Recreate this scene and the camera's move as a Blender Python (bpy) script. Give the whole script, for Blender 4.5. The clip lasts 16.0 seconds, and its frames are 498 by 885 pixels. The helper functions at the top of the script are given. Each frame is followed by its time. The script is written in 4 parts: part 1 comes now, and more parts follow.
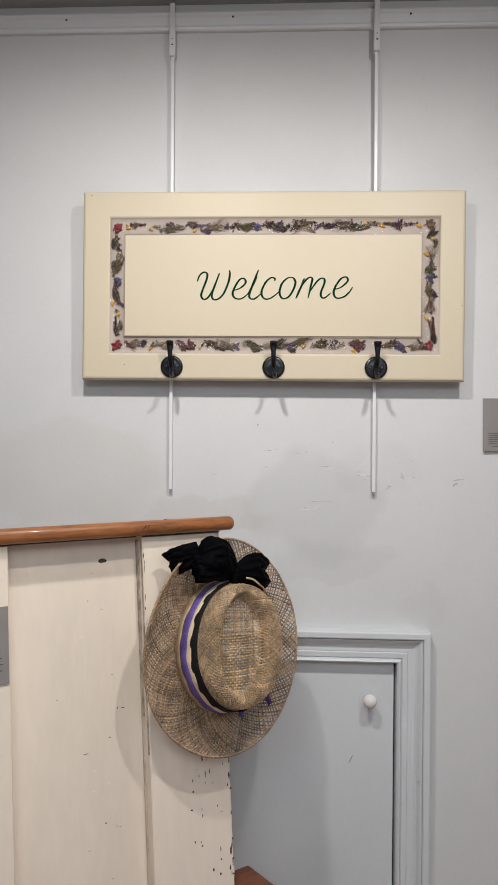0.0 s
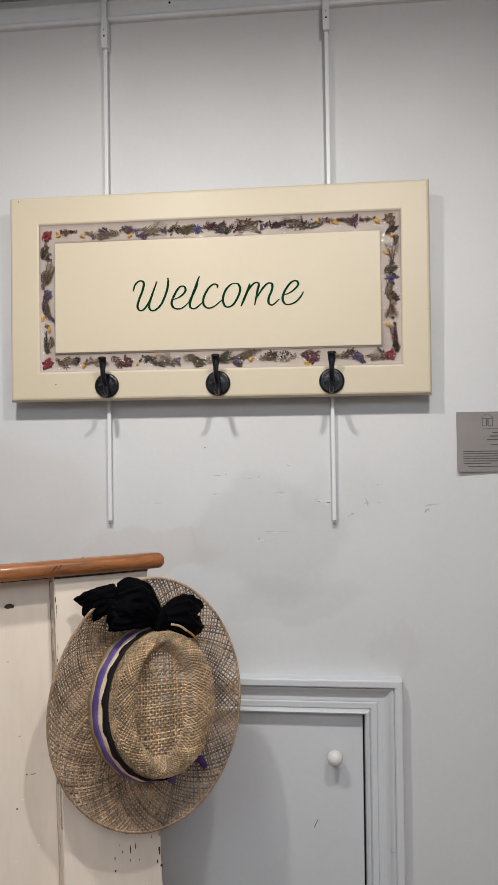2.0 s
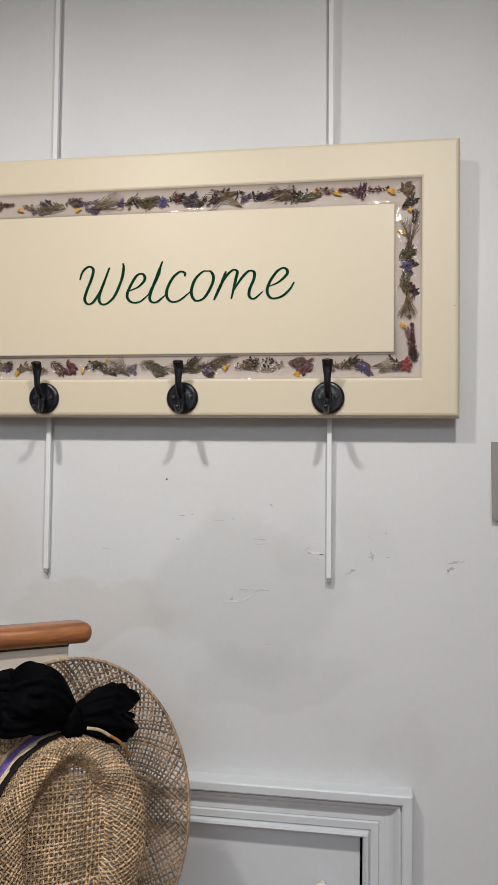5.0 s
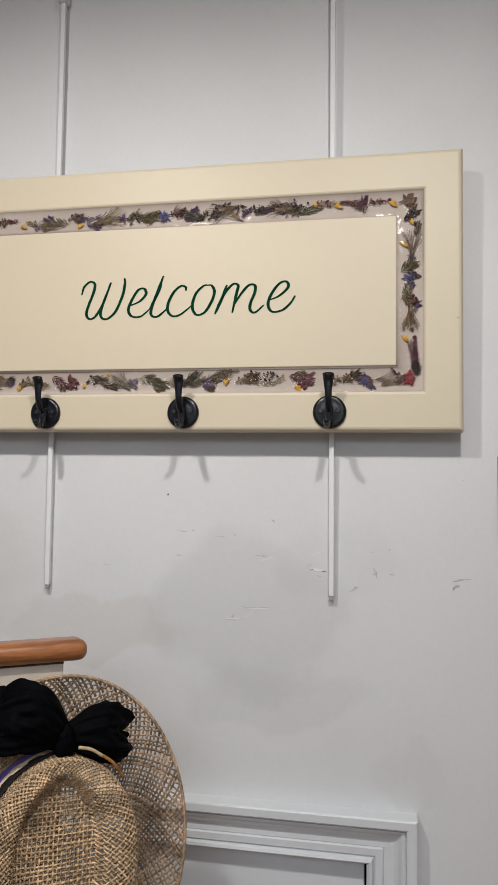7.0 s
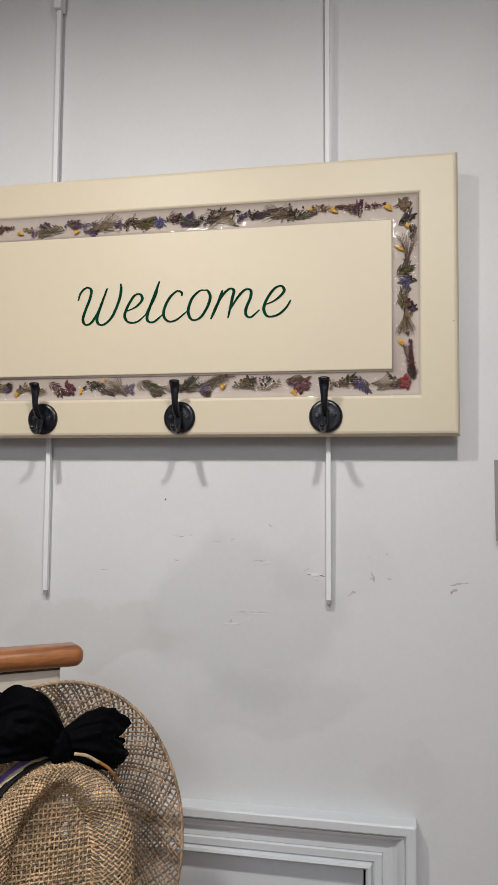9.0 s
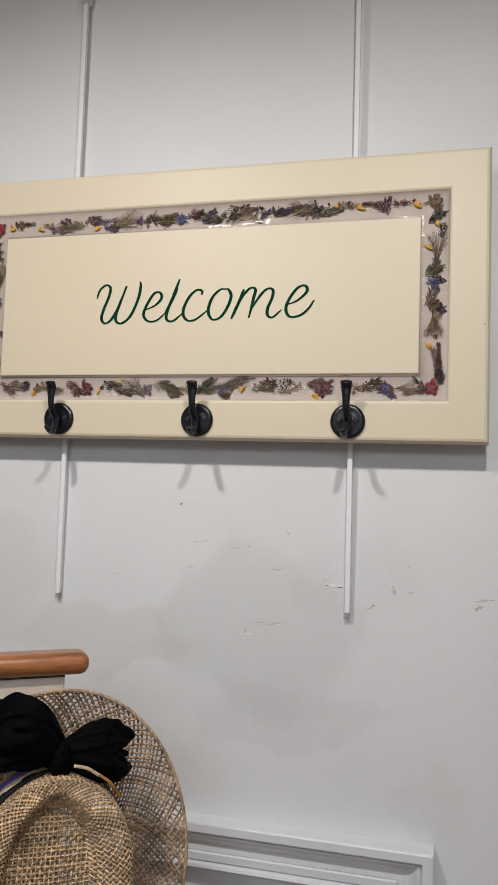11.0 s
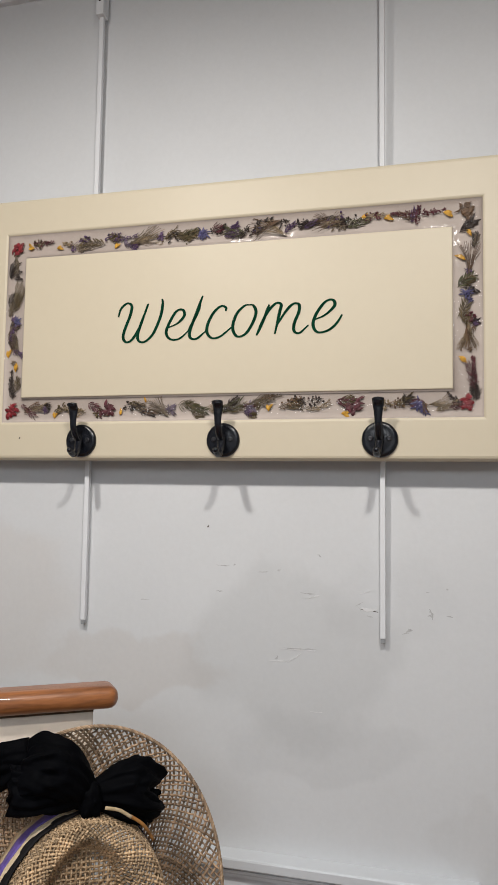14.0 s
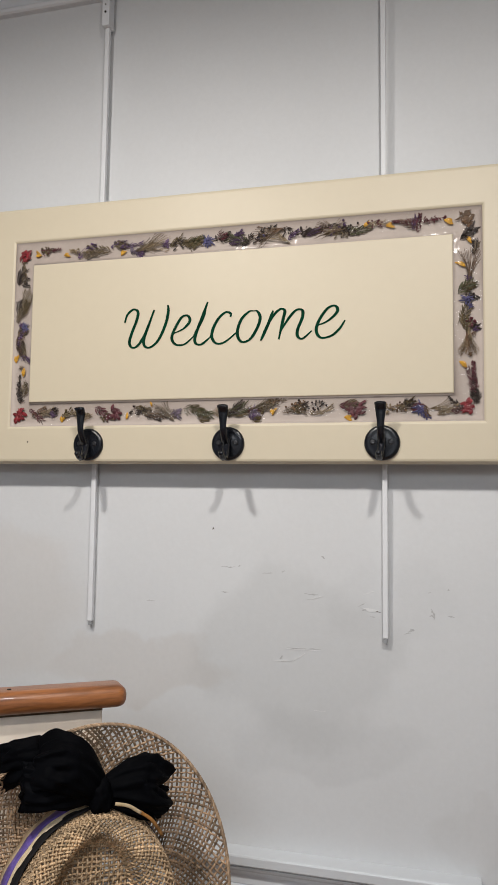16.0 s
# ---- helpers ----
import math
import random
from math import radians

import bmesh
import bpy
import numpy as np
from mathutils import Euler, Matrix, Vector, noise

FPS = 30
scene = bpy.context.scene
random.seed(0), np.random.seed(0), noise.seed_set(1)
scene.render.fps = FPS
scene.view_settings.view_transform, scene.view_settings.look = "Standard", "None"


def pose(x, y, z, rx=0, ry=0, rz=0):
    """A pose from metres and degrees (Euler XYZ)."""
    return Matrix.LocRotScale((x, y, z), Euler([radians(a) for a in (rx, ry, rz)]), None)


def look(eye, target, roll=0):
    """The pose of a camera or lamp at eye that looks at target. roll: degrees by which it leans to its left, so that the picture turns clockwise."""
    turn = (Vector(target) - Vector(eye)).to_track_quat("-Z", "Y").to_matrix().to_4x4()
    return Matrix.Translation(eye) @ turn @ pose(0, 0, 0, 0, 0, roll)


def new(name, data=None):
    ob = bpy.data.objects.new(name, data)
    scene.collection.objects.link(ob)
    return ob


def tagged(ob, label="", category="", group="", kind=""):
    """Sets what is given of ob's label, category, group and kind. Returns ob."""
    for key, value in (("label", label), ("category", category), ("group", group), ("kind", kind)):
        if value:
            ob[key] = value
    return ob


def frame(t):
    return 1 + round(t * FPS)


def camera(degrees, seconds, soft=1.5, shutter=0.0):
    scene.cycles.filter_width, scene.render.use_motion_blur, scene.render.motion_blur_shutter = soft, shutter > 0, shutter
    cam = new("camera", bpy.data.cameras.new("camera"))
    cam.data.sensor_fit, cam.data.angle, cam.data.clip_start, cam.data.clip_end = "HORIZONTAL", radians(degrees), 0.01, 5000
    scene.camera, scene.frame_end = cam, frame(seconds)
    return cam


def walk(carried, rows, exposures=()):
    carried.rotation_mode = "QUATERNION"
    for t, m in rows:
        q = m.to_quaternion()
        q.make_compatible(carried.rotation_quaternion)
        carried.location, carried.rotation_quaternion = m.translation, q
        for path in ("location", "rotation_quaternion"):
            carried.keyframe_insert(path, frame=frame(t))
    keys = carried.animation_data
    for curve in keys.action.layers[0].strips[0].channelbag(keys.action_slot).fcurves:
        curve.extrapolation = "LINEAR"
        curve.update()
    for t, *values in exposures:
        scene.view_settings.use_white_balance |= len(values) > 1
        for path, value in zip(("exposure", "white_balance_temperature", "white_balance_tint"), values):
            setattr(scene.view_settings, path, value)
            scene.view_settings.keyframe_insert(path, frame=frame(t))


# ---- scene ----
cam = camera(37.3, 16.0, soft=1.1)
PATH = [
    (0, (0.003, 0.02134, 1.48), (-0.094, 2.018, 1.505), 0.64),
    (0.5, (0.009, 0.04536, 1.481), (-0.028, 2.044, 1.544), 0.38),
    (1, (0.026, 0.06956, 1.49), (-0.017, 2.068, 1.562), -0.03),
    (1.5, (0.086, 0.1387, 1.495), (-0.01, 2.135, 1.565), -0.56),
    (2, (0.171, 0.1877, 1.497), (-0.034, 2.176, 1.566), -0.52),
    (2.5, (0.193, 0.2418, 1.498), (-0.156, 2.211, 1.538), 0.39),
    (3, (0.181, 0.335, 1.507), (-0.167, 2.304, 1.574), 0.89),
    (3.5, (0.17, 0.4153, 1.521), (-0.14, 2.389, 1.623), 1.01),
    (4, (0.205, 0.4614, 1.528), (-0.092, 2.437, 1.628), 0.72),
    (4.2, (0.213, 0.4746, 1.534), (-0.073, 2.452, 1.625), 0.73),
    (6.5, (0.249, 0.5075, 1.53), (-0.1, 2.47, 1.686), 1.19),
    (7, (0.257, 0.5135, 1.531), (-0.102, 2.475, 1.685), 0.98),
    (7.5, (0.262, 0.5185, 1.53), (-0.107, 2.478, 1.686), 0.88),
    (8, (0.261, 0.5165, 1.531), (-0.105, 2.475, 1.692), 0.78),
    (8.5, (0.267, 0.5146, 1.533), (-0.106, 2.472, 1.695), 0.67),
    (9, (0.269, 0.5156, 1.534), (-0.104, 2.473, 1.695), 0.67),
    (11.3, (0.286, 0.5668, 1.543), (-0.199, 2.501, 1.709), 1.91),
    (11.5, (0.282, 0.576, 1.553), (-0.217, 2.506, 1.717), 1.5),
    (12, (0.277, 0.5881, 1.556), (-0.236, 2.512, 1.734), 1.09),
    (12.5, (0.274, 0.5881, 1.558), (-0.242, 2.511, 1.74), 1.09),
    (13, (0.266, 0.5851, 1.558), (-0.254, 2.508, 1.738), 1.18),
    (13.5, (0.265, 0.5831, 1.558), (-0.256, 2.505, 1.738), 1.18),
    (14, (0.262, 0.5791, 1.559), (-0.248, 2.504, 1.743), 1.19),
    (14.5, (0.263, 0.5781, 1.559), (-0.25, 2.502, 1.743), 1.19),
    (15, (0.26, 0.5731, 1.56), (-0.248, 2.498, 1.746), 1.19),
    (15.5, (0.26, 0.5681, 1.56), (-0.25, 2.493, 1.748), 1.19),
    (16, (0.26, 0.5601, 1.558), (-0.249, 2.486, 1.75), 1.09),
]
walk(cam, [(t, look(eye, target, roll)) for t, eye, target, roll in PATH], ((0.0, 0.08), (2.0, 0.02), (3.5, 0.0), (6.5, -0.05), (16.0, -0.04)))

# ---- world and lamps ----
world = bpy.data.worlds.new("world")
scene.world = world
world.use_nodes = True
world.node_tree.nodes["Background"].inputs["Color"].default_value = (0.5, 0.55, 0.6, 1)
world.node_tree.nodes["Background"].inputs["Strength"].default_value = 0.2


def spot(name, eye, target, watts, degrees, colour, radius=0.034, blend=0.6):
    data = bpy.data.lights.new(name, "SPOT")
    data.energy, data.color, data.shadow_soft_size = watts, colour, radius
    data.spot_size, data.spot_blend = radians(degrees), blend
    ob = new(name, data)
    ob.matrix_world = look(eye, target)
    return ob


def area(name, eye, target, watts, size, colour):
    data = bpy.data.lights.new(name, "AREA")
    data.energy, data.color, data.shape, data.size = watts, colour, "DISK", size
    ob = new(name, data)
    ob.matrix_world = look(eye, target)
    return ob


# two gallery spots on the ceiling track; behind the camera, an unseen area lamp added as fill
spot("track_spot", (-0.235, 0.66, 2.33), (-0.42, 1.42, 1.00), 31.0, 140, (1.0, 0.955, 0.900), blend=1.0)
spot("track_spot", (0.365, 0.60, 2.36), (0.24, 1.42, 0.98), 28.5, 140, (1.0, 0.955, 0.900), blend=1.0)
area("fill_light", (0.2, -1.1, 2.40), (0.2, -1.0, 0.0), 49, 2.0, (0.89, 0.945, 1.0))


# ---- materials ----
def material(name, colour, rough=0.5, metal=0.0, vary=0.08, scale=6.0, grain=60.0, bump=0.05, coat=0.0, stretch=(1, 1, 1), random_vary=0.0, island=False, second=None, spec=0.5):
    """A principled surface with cloudy and fine variation, and a fine relief."""
    m = bpy.data.materials.new(name)
    m.use_nodes = True
    nt = m.node_tree
    p = nt.nodes["Principled BSDF"]
    p.inputs["Metallic"].default_value = metal
    p.inputs["Coat Weight"].default_value = coat
    p.inputs["Coat Roughness"].default_value = 0.08
    p.inputs["Specular IOR Level"].default_value = spec
    co = nt.nodes.new("ShaderNodeTexCoord")
    mp = nt.nodes.new("ShaderNodeMapping")
    mp.inputs["Scale"].default_value = stretch
    nt.links.new(co.outputs["Object"], mp.inputs["Vector"])
    big = nt.nodes.new("ShaderNodeTexNoise")
    big.inputs["Scale"].default_value, big.inputs["Detail"].default_value = scale, 4
    fine = nt.nodes.new("ShaderNodeTexNoise")
    fine.inputs["Scale"].default_value, fine.inputs["Detail"].default_value = grain, 3
    for n in (big, fine):
        nt.links.new(mp.outputs["Vector"], n.inputs["Vector"])
    mix = nt.nodes.new("ShaderNodeMix")
    mix.data_type = "RGBA"
    c2 = second or tuple(c * (1 - 2.5 * vary) for c in colour)
    mix.inputs["A"].default_value = (*[min(1, c * (1 + vary)) for c in colour], 1)
    mix.inputs["B"].default_value = (*c2, 1)
    ramp = nt.nodes.new("ShaderNodeMapRange")
    ramp.inputs["From Min"].default_value, ramp.inputs["From Max"].default_value = 0.35, 0.75
    add = nt.nodes.new("ShaderNodeMath")
    add.operation = "MULTIPLY_ADD"
    add.inputs[1].default_value = 0.35
    nt.links.new(fine.outputs["Fac"], add.inputs[0])
    sub = nt.nodes.new("ShaderNodeMath")
    sub.operation = "MULTIPLY"
    sub.inputs[1].default_value = 0.68
    nt.links.new(big.outputs["Fac"], sub.inputs[0])
    nt.links.new(sub.outputs[0], add.inputs[2])
    nt.links.new(add.outputs[0], ramp.inputs["Value"])
    nt.links.new(ramp.outputs["Result"], mix.inputs["Factor"])
    out = mix.outputs["Result"]
    if random_vary:
        hsv = nt.nodes.new("ShaderNodeHueSaturation")
        src = nt.nodes.new("ShaderNodeNewGeometry").outputs["Random Per Island"] if island else nt.nodes.new("ShaderNodeObjectInfo").outputs["Random"]
        mr = nt.nodes.new("ShaderNodeMapRange")
        mr.inputs["To Min"].default_value, mr.inputs["To Max"].default_value = 1 - random_vary, 1 + random_vary
        nt.links.new(src, mr.inputs["Value"])
        nt.links.new(mr.outputs["Result"], hsv.inputs["Value"])
        nt.links.new(out, hsv.inputs["Color"])
        out = hsv.outputs["Color"]
    nt.links.new(out, p.inputs["Base Color"])
    rr = nt.nodes.new("ShaderNodeMapRange")
    rr.inputs["To Min"].default_value, rr.inputs["To Max"].default_value = max(0.02, rough - 0.08), min(1, rough + 0.08)
    nt.links.new(big.outputs["Fac"], rr.inputs["Value"])
    nt.links.new(rr.outputs["Result"], p.inputs["Roughness"])
    if bump:
        b = nt.nodes.new("ShaderNodeBump")
        b.inputs["Strength"].default_value, b.inputs["Distance"].default_value = bump, 0.002
        nt.links.new(fine.outputs["Fac"], b.inputs["Height"])
        nt.links.new(b.outputs["Normal"], p.inputs["Normal"])
    return m


def resin_material():
    """Clear poured resin: lets light through, with a rippled gloss."""
    m = bpy.data.materials.new("clear resin")
    m.use_nodes = True
    nt = m.node_tree
    nt.nodes.clear()
    o = nt.nodes.new("ShaderNodeOutputMaterial")
    mix = nt.nodes.new("ShaderNodeMixShader")
    tr = nt.nodes.new("ShaderNodeBsdfTransparent")
    tr.inputs["Color"].default_value = (0.95, 0.925, 0.895, 1)
    gl = nt.nodes.new("ShaderNodeBsdfGlossy")
    gl.inputs["Roughness"].default_value = 0.07
    gl.inputs["Color"].default_value = (0.32, 0.32, 0.32, 1)
    fr = nt.nodes.new("ShaderNodeFresnel")
    fr.inputs["IOR"].default_value = 1.27
    no = nt.nodes.new("ShaderNodeTexNoise")
    no.inputs["Scale"].default_value, no.inputs["Detail"].default_value = 55, 2
    co = nt.nodes.new("ShaderNodeTexCoord")
    bu = nt.nodes.new("ShaderNodeBump")
    bu.inputs["Strength"].default_value, bu.inputs["Distance"].default_value = 0.34, 0.003
    nt.links.new(co.outputs["Object"], no.inputs["Vector"])
    nt.links.new(no.outputs["Fac"], bu.inputs["Height"])
    nt.links.new(bu.outputs["Normal"], gl.inputs["Normal"])
    nt.links.new(bu.outputs["Normal"], fr.inputs["Normal"])
    nt.links.new(fr.outputs["Fac"], mix.inputs["Fac"])
    nt.links.new(tr.outputs[0], mix.inputs[1])
    nt.links.new(gl.outputs[0], mix.inputs[2])
    nt.links.new(mix.outputs[0], o.inputs["Surface"])
    return m


def stained_with_bounce(m, stains_and_bounce):
    """Soft old smudges on the wall and painted bounce light, each (x, z, half width, half height, tint)."""
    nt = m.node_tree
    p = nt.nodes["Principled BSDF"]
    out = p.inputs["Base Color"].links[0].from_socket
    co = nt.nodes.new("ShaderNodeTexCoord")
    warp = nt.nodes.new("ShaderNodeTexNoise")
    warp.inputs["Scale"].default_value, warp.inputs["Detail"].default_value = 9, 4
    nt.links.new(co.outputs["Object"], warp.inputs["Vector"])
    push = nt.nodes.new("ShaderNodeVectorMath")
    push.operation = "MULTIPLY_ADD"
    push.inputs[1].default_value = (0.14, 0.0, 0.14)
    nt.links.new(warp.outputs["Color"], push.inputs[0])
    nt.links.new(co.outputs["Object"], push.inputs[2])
    for x, z, rx, rz, tint in stains_and_bounce:
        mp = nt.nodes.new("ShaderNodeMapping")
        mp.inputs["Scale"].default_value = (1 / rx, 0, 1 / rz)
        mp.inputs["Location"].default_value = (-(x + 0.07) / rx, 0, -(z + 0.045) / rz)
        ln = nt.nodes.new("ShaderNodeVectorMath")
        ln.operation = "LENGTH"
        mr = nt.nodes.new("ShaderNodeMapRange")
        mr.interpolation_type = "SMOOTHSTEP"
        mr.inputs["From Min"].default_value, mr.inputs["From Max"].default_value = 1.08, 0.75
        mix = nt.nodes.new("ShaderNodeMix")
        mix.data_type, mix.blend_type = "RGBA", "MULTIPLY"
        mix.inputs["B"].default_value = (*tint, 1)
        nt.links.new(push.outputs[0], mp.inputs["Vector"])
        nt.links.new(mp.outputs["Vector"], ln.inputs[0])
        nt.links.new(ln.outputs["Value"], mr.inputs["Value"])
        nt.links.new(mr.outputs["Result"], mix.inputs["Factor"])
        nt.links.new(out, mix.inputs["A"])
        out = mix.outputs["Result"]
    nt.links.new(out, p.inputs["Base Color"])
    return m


WALL = material("pale grey wall paint", (0.635, 0.645, 0.665), 0.55, vary=0.03, scale=4.5, grain=160, bump=0.08)
# the patch at x -0.46 paints in warm light bounced off the planks
NORTH = stained_with_bounce(material("smudged grey wall paint with warm bounce", (0.636, 0.645, 0.660), 0.55, vary=0.02, scale=4.5, grain=160, bump=0.06), (
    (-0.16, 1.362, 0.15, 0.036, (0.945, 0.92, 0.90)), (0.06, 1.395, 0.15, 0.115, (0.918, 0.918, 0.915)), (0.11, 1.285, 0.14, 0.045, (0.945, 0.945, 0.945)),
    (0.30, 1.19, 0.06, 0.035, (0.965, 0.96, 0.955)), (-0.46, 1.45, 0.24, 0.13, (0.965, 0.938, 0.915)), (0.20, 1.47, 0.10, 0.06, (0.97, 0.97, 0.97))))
RAILPAINT = material("white rail paint", (0.76, 0.78, 0.82), 0.35, vary=0.02, scale=5, grain=90, bump=0.05)
# grey kept below the wall paint; the colour carries the shade above the rail
CEILING = material("shade-darkened ceiling paint", (0.40, 0.42, 0.445), 0.8, vary=0.03)
TRIM = material("pale grey gloss trim paint", (0.635, 0.66, 0.69), 0.24, vary=0.02, scale=5, grain=90, bump=0.05)
FLOOR = material("oak floor", (0.36, 0.22, 0.12), 0.4, vary=0.12, scale=3, grain=30, bump=0.06, stretch=(1, 8, 1))
METAL_WHITE = material("white enamelled metal", (0.73, 0.74, 0.765), 0.3, vary=0.02)
ROD_TIP = material("grey rod end", (0.30, 0.31, 0.32), 0.4, vary=0.05)
DARK = material("dark hole", (0.02, 0.018, 0.016), 0.9, vary=0.1)
CREAM = material("cream satin paint", (0.610, 0.538, 0.406), 0.48, vary=0.012, scale=3, grain=70, bump=0.03)
BED = material("pale resin bed", (0.465, 0.415, 0.395), 0.5, vary=0.05, scale=14, grain=120, bump=0.03)
RESIN = resin_material()
GREEN = material("dark green engraved paint", (0.004, 0.040, 0.020), 0.9, spec=0.05, vary=0.25, scale=60, grain=300, bump=0.05)
BLACK = material("black enamelled iron", (0.005, 0.006, 0.010), 0.24, vary=0.2, scale=60, grain=300, bump=0.08, coat=0.0, spec=0.5)
STEEL = material("dark screw steel", (0.05, 0.05, 0.055), 0.35, metal=0.8)
PLANK = material("worn cream-white plank paint", (0.81, 0.714, 0.610), 0.48, vary=0.04, scale=4, grain=30, bump=0.15, stretch=(2.5, 2.5, 0.6), random_vary=0.02)
BARE = material("bare old wood", (0.13, 0.085, 0.05), 0.8, vary=0.3, scale=40, grain=200)
OLDPAINT = material("yellowed paint in the joint", (0.57, 0.50, 0.41), 0.6, vary=0.1, scale=30)
JOINT = material("dirty open joint", (0.20, 0.165, 0.13), 0.8, vary=0.35, scale=60, second=(0.55, 0.50, 0.43))
CHIP_AND_SHADE = material("dark chip and painted shadow", (0.07, 0.05, 0.045), 0.8, vary=0.3, scale=80)
PLASTER = material("raised white scuff", (0.685, 0.688, 0.695), 0.6, vary=0.05, scale=60)
SCUFF = material("grey scuff", (0.47, 0.47, 0.475), 0.7, vary=0.15, scale=80)
CAPWOOD = material("varnished pine", (0.31, 0.115, 0.036), 0.42, vary=0.34, scale=8, grain=40, bump=0.2, stretch=(1.3, 9, 9), coat=0.25, second=(0.10, 0.032, 0.011))
REDWOOD = material("red-brown table wood", (0.17, 0.052, 0.022), 0.35, vary=0.2, scale=9, grain=60, stretch=(1, 6, 1), coat=0.2)
STRAW = material("natural straw", (0.535, 0.372, 0.222), 0.48, vary=0.3, scale=45, grain=300, bump=0.2, random_vary=0.38, island=True)
# brim straw, browner and darker than the crown's
BRIM_STRAW = material("brown brim straw", (0.375, 0.255, 0.160), 0.55, vary=0.3, scale=45, grain=300, bump=0.2, random_vary=0.42, island=True)
CLOTH = material("black cotton cloth", (0.0017, 0.0019, 0.0028), 0.66, vary=0.25, scale=30, grain=900, bump=0.25, spec=0.035)
BAND = material("black hat band", (0.007, 0.006, 0.007), 0.8, vary=0.2, scale=60, grain=900, bump=0.2, spec=0.25)
RIBBON_CREAM = material("cream ribbon", (0.62, 0.50, 0.36), 0.5, vary=0.18, scale=40, grain=300, second=(0.40, 0.29, 0.14))
RIBBON_PURPLE = material("purple ribbon stripe", (0.13, 0.085, 0.33), 0.5, vary=0.25, scale=40, grain=300)
RIBBON_GOLD = material("orange ribbon edge", (0.42, 0.19, 0.05), 0.5, vary=0.25, scale=60)
RIBBON_DARK = material("violet ribbon end", (0.06, 0.02, 0.13), 0.5, vary=0.25, scale=60)
CARD = material("grey printed card", (0.25, 0.23, 0.225), 0.5, vary=0.03, scale=20)
INK = material("dark grey ink", (0.075, 0.07, 0.075), 0.6, vary=0.1)
KNOB = material("white porcelain", (0.78, 0.76, 0.74), 0.18, vary=0.01, coat=0.3)
DRIED = {}
for key, colour in dict(red=(0.26, 0.018, 0.03), yellow=(0.64, 0.35, 0.03), maroon=(0.15, 0.035, 0.055), tan=(0.30, 0.235, 0.15),
                        olive=(0.17, 0.13, 0.065), green=(0.095, 0.10, 0.045), grey=(0.26, 0.21, 0.155), purple=(0.15, 0.09, 0.21),
                        blue=(0.11, 0.11, 0.29), dark=(0.055, 0.04, 0.038), brown=(0.20, 0.12, 0.07), lilac=(0.20, 0.16, 0.24)).items():
    DRIED[key] = material("dried " + key + " plant", tuple(c * (1 if key == "yellow" else 0.85 if key in ("red", "tan") else 0.66) for c in colour), 0.55, vary=0.25, scale=180, grain=700, bump=0.2, island=True, random_vary=0.3)


# ---- builders ----
def finish(name, bm, mat, parent=None, label="", smooth=False):
    me = bpy.data.meshes.new(name)
    bmesh.ops.recalc_face_normals(bm, faces=bm.faces)
    bm.to_mesh(me)
    bm.free()
    for m in (mat if isinstance(mat, (list, tuple)) else [mat]):
        me.materials.append(m)
    if smooth:
        for f in me.polygons:
            f.use_smooth = True
    ob = new(name, me)
    if parent is not None:
        ob.parent = parent
    if label:
        ob["label"] = label
    return ob


def part(name, bm, mat, parent, label="", smooth=False):
    return finish(name, bm, mat, parent, label, smooth)


def raw(name, verts, faces, mat, parent=None, label="", smooth=True):
    me = bpy.data.meshes.new(name)
    me.from_pydata([tuple(v) for v in verts], [], faces)
    me.materials.append(mat)
    if smooth:
        for f in me.polygons:
            f.use_smooth = True
    me.update()
    ob = new(name, me)
    if parent is not None:
        ob.parent = parent
    if label:
        ob["label"] = label
    return ob


def empty(name, m, label="", category="", group="", kind=""):
    ob = new(name)
    ob.empty_display_size = 0.05
    ob.matrix_world = m
    return tagged(ob, label, category, group, kind)


def box(bm, lo, hi, bevel=0.0, seg=2, m=None):
    lo, hi = Vector(lo), Vector(hi)
    r = bmesh.ops.create_cube(bm, size=1.0)
    vs = r["verts"]
    for v in vs:
        v.co = Vector([(lo[i] + hi[i]) / 2 + v.co[i] * (hi[i] - lo[i]) for i in range(3)])
    if bevel:
        es = {e for v in vs for e in v.link_edges}
        r = bmesh.ops.bevel(bm, geom=list(es), offset=bevel, segments=seg, profile=0.5, affect="EDGES")
        vs = list({v for f in r["faces"] for v in f.verts} | {v for v in vs if v.is_valid})
    if m is not None:
        bmesh.ops.transform(bm, matrix=m, verts=vs)
    return bm


def boxed(name, lo, hi, mat, parent=None, label="", bevel=0.0, seg=2):
    return finish(name, box(bmesh.new(), lo, hi, bevel, seg), mat, parent, label)


def lathe(bm, profile, steps=32, m=None):
    """Turns (radius, height) pairs about z."""
    rings = []
    for r, h in profile:
        if r < 1e-6:
            rings.append([bm.verts.new((0, 0, h))])
        else:
            rings.append([bm.verts.new((r * math.cos(2 * math.pi * k / steps), r * math.sin(2 * math.pi * k / steps), h)) for k in range(steps)])
    for a, b in zip(rings, rings[1:]):
        for k in range(steps):
            l = (k + 1) % steps
            q = [a[k % len(a)], a[l % len(a)], b[l % len(b)], b[k % len(b)]]
            q = list(dict.fromkeys(q))
            if len(q) > 2:
                bm.faces.new(q)
    if m is not None:
        bmesh.ops.transform(bm, matrix=m, verts=[v for ring in rings for v in ring])
    return bm


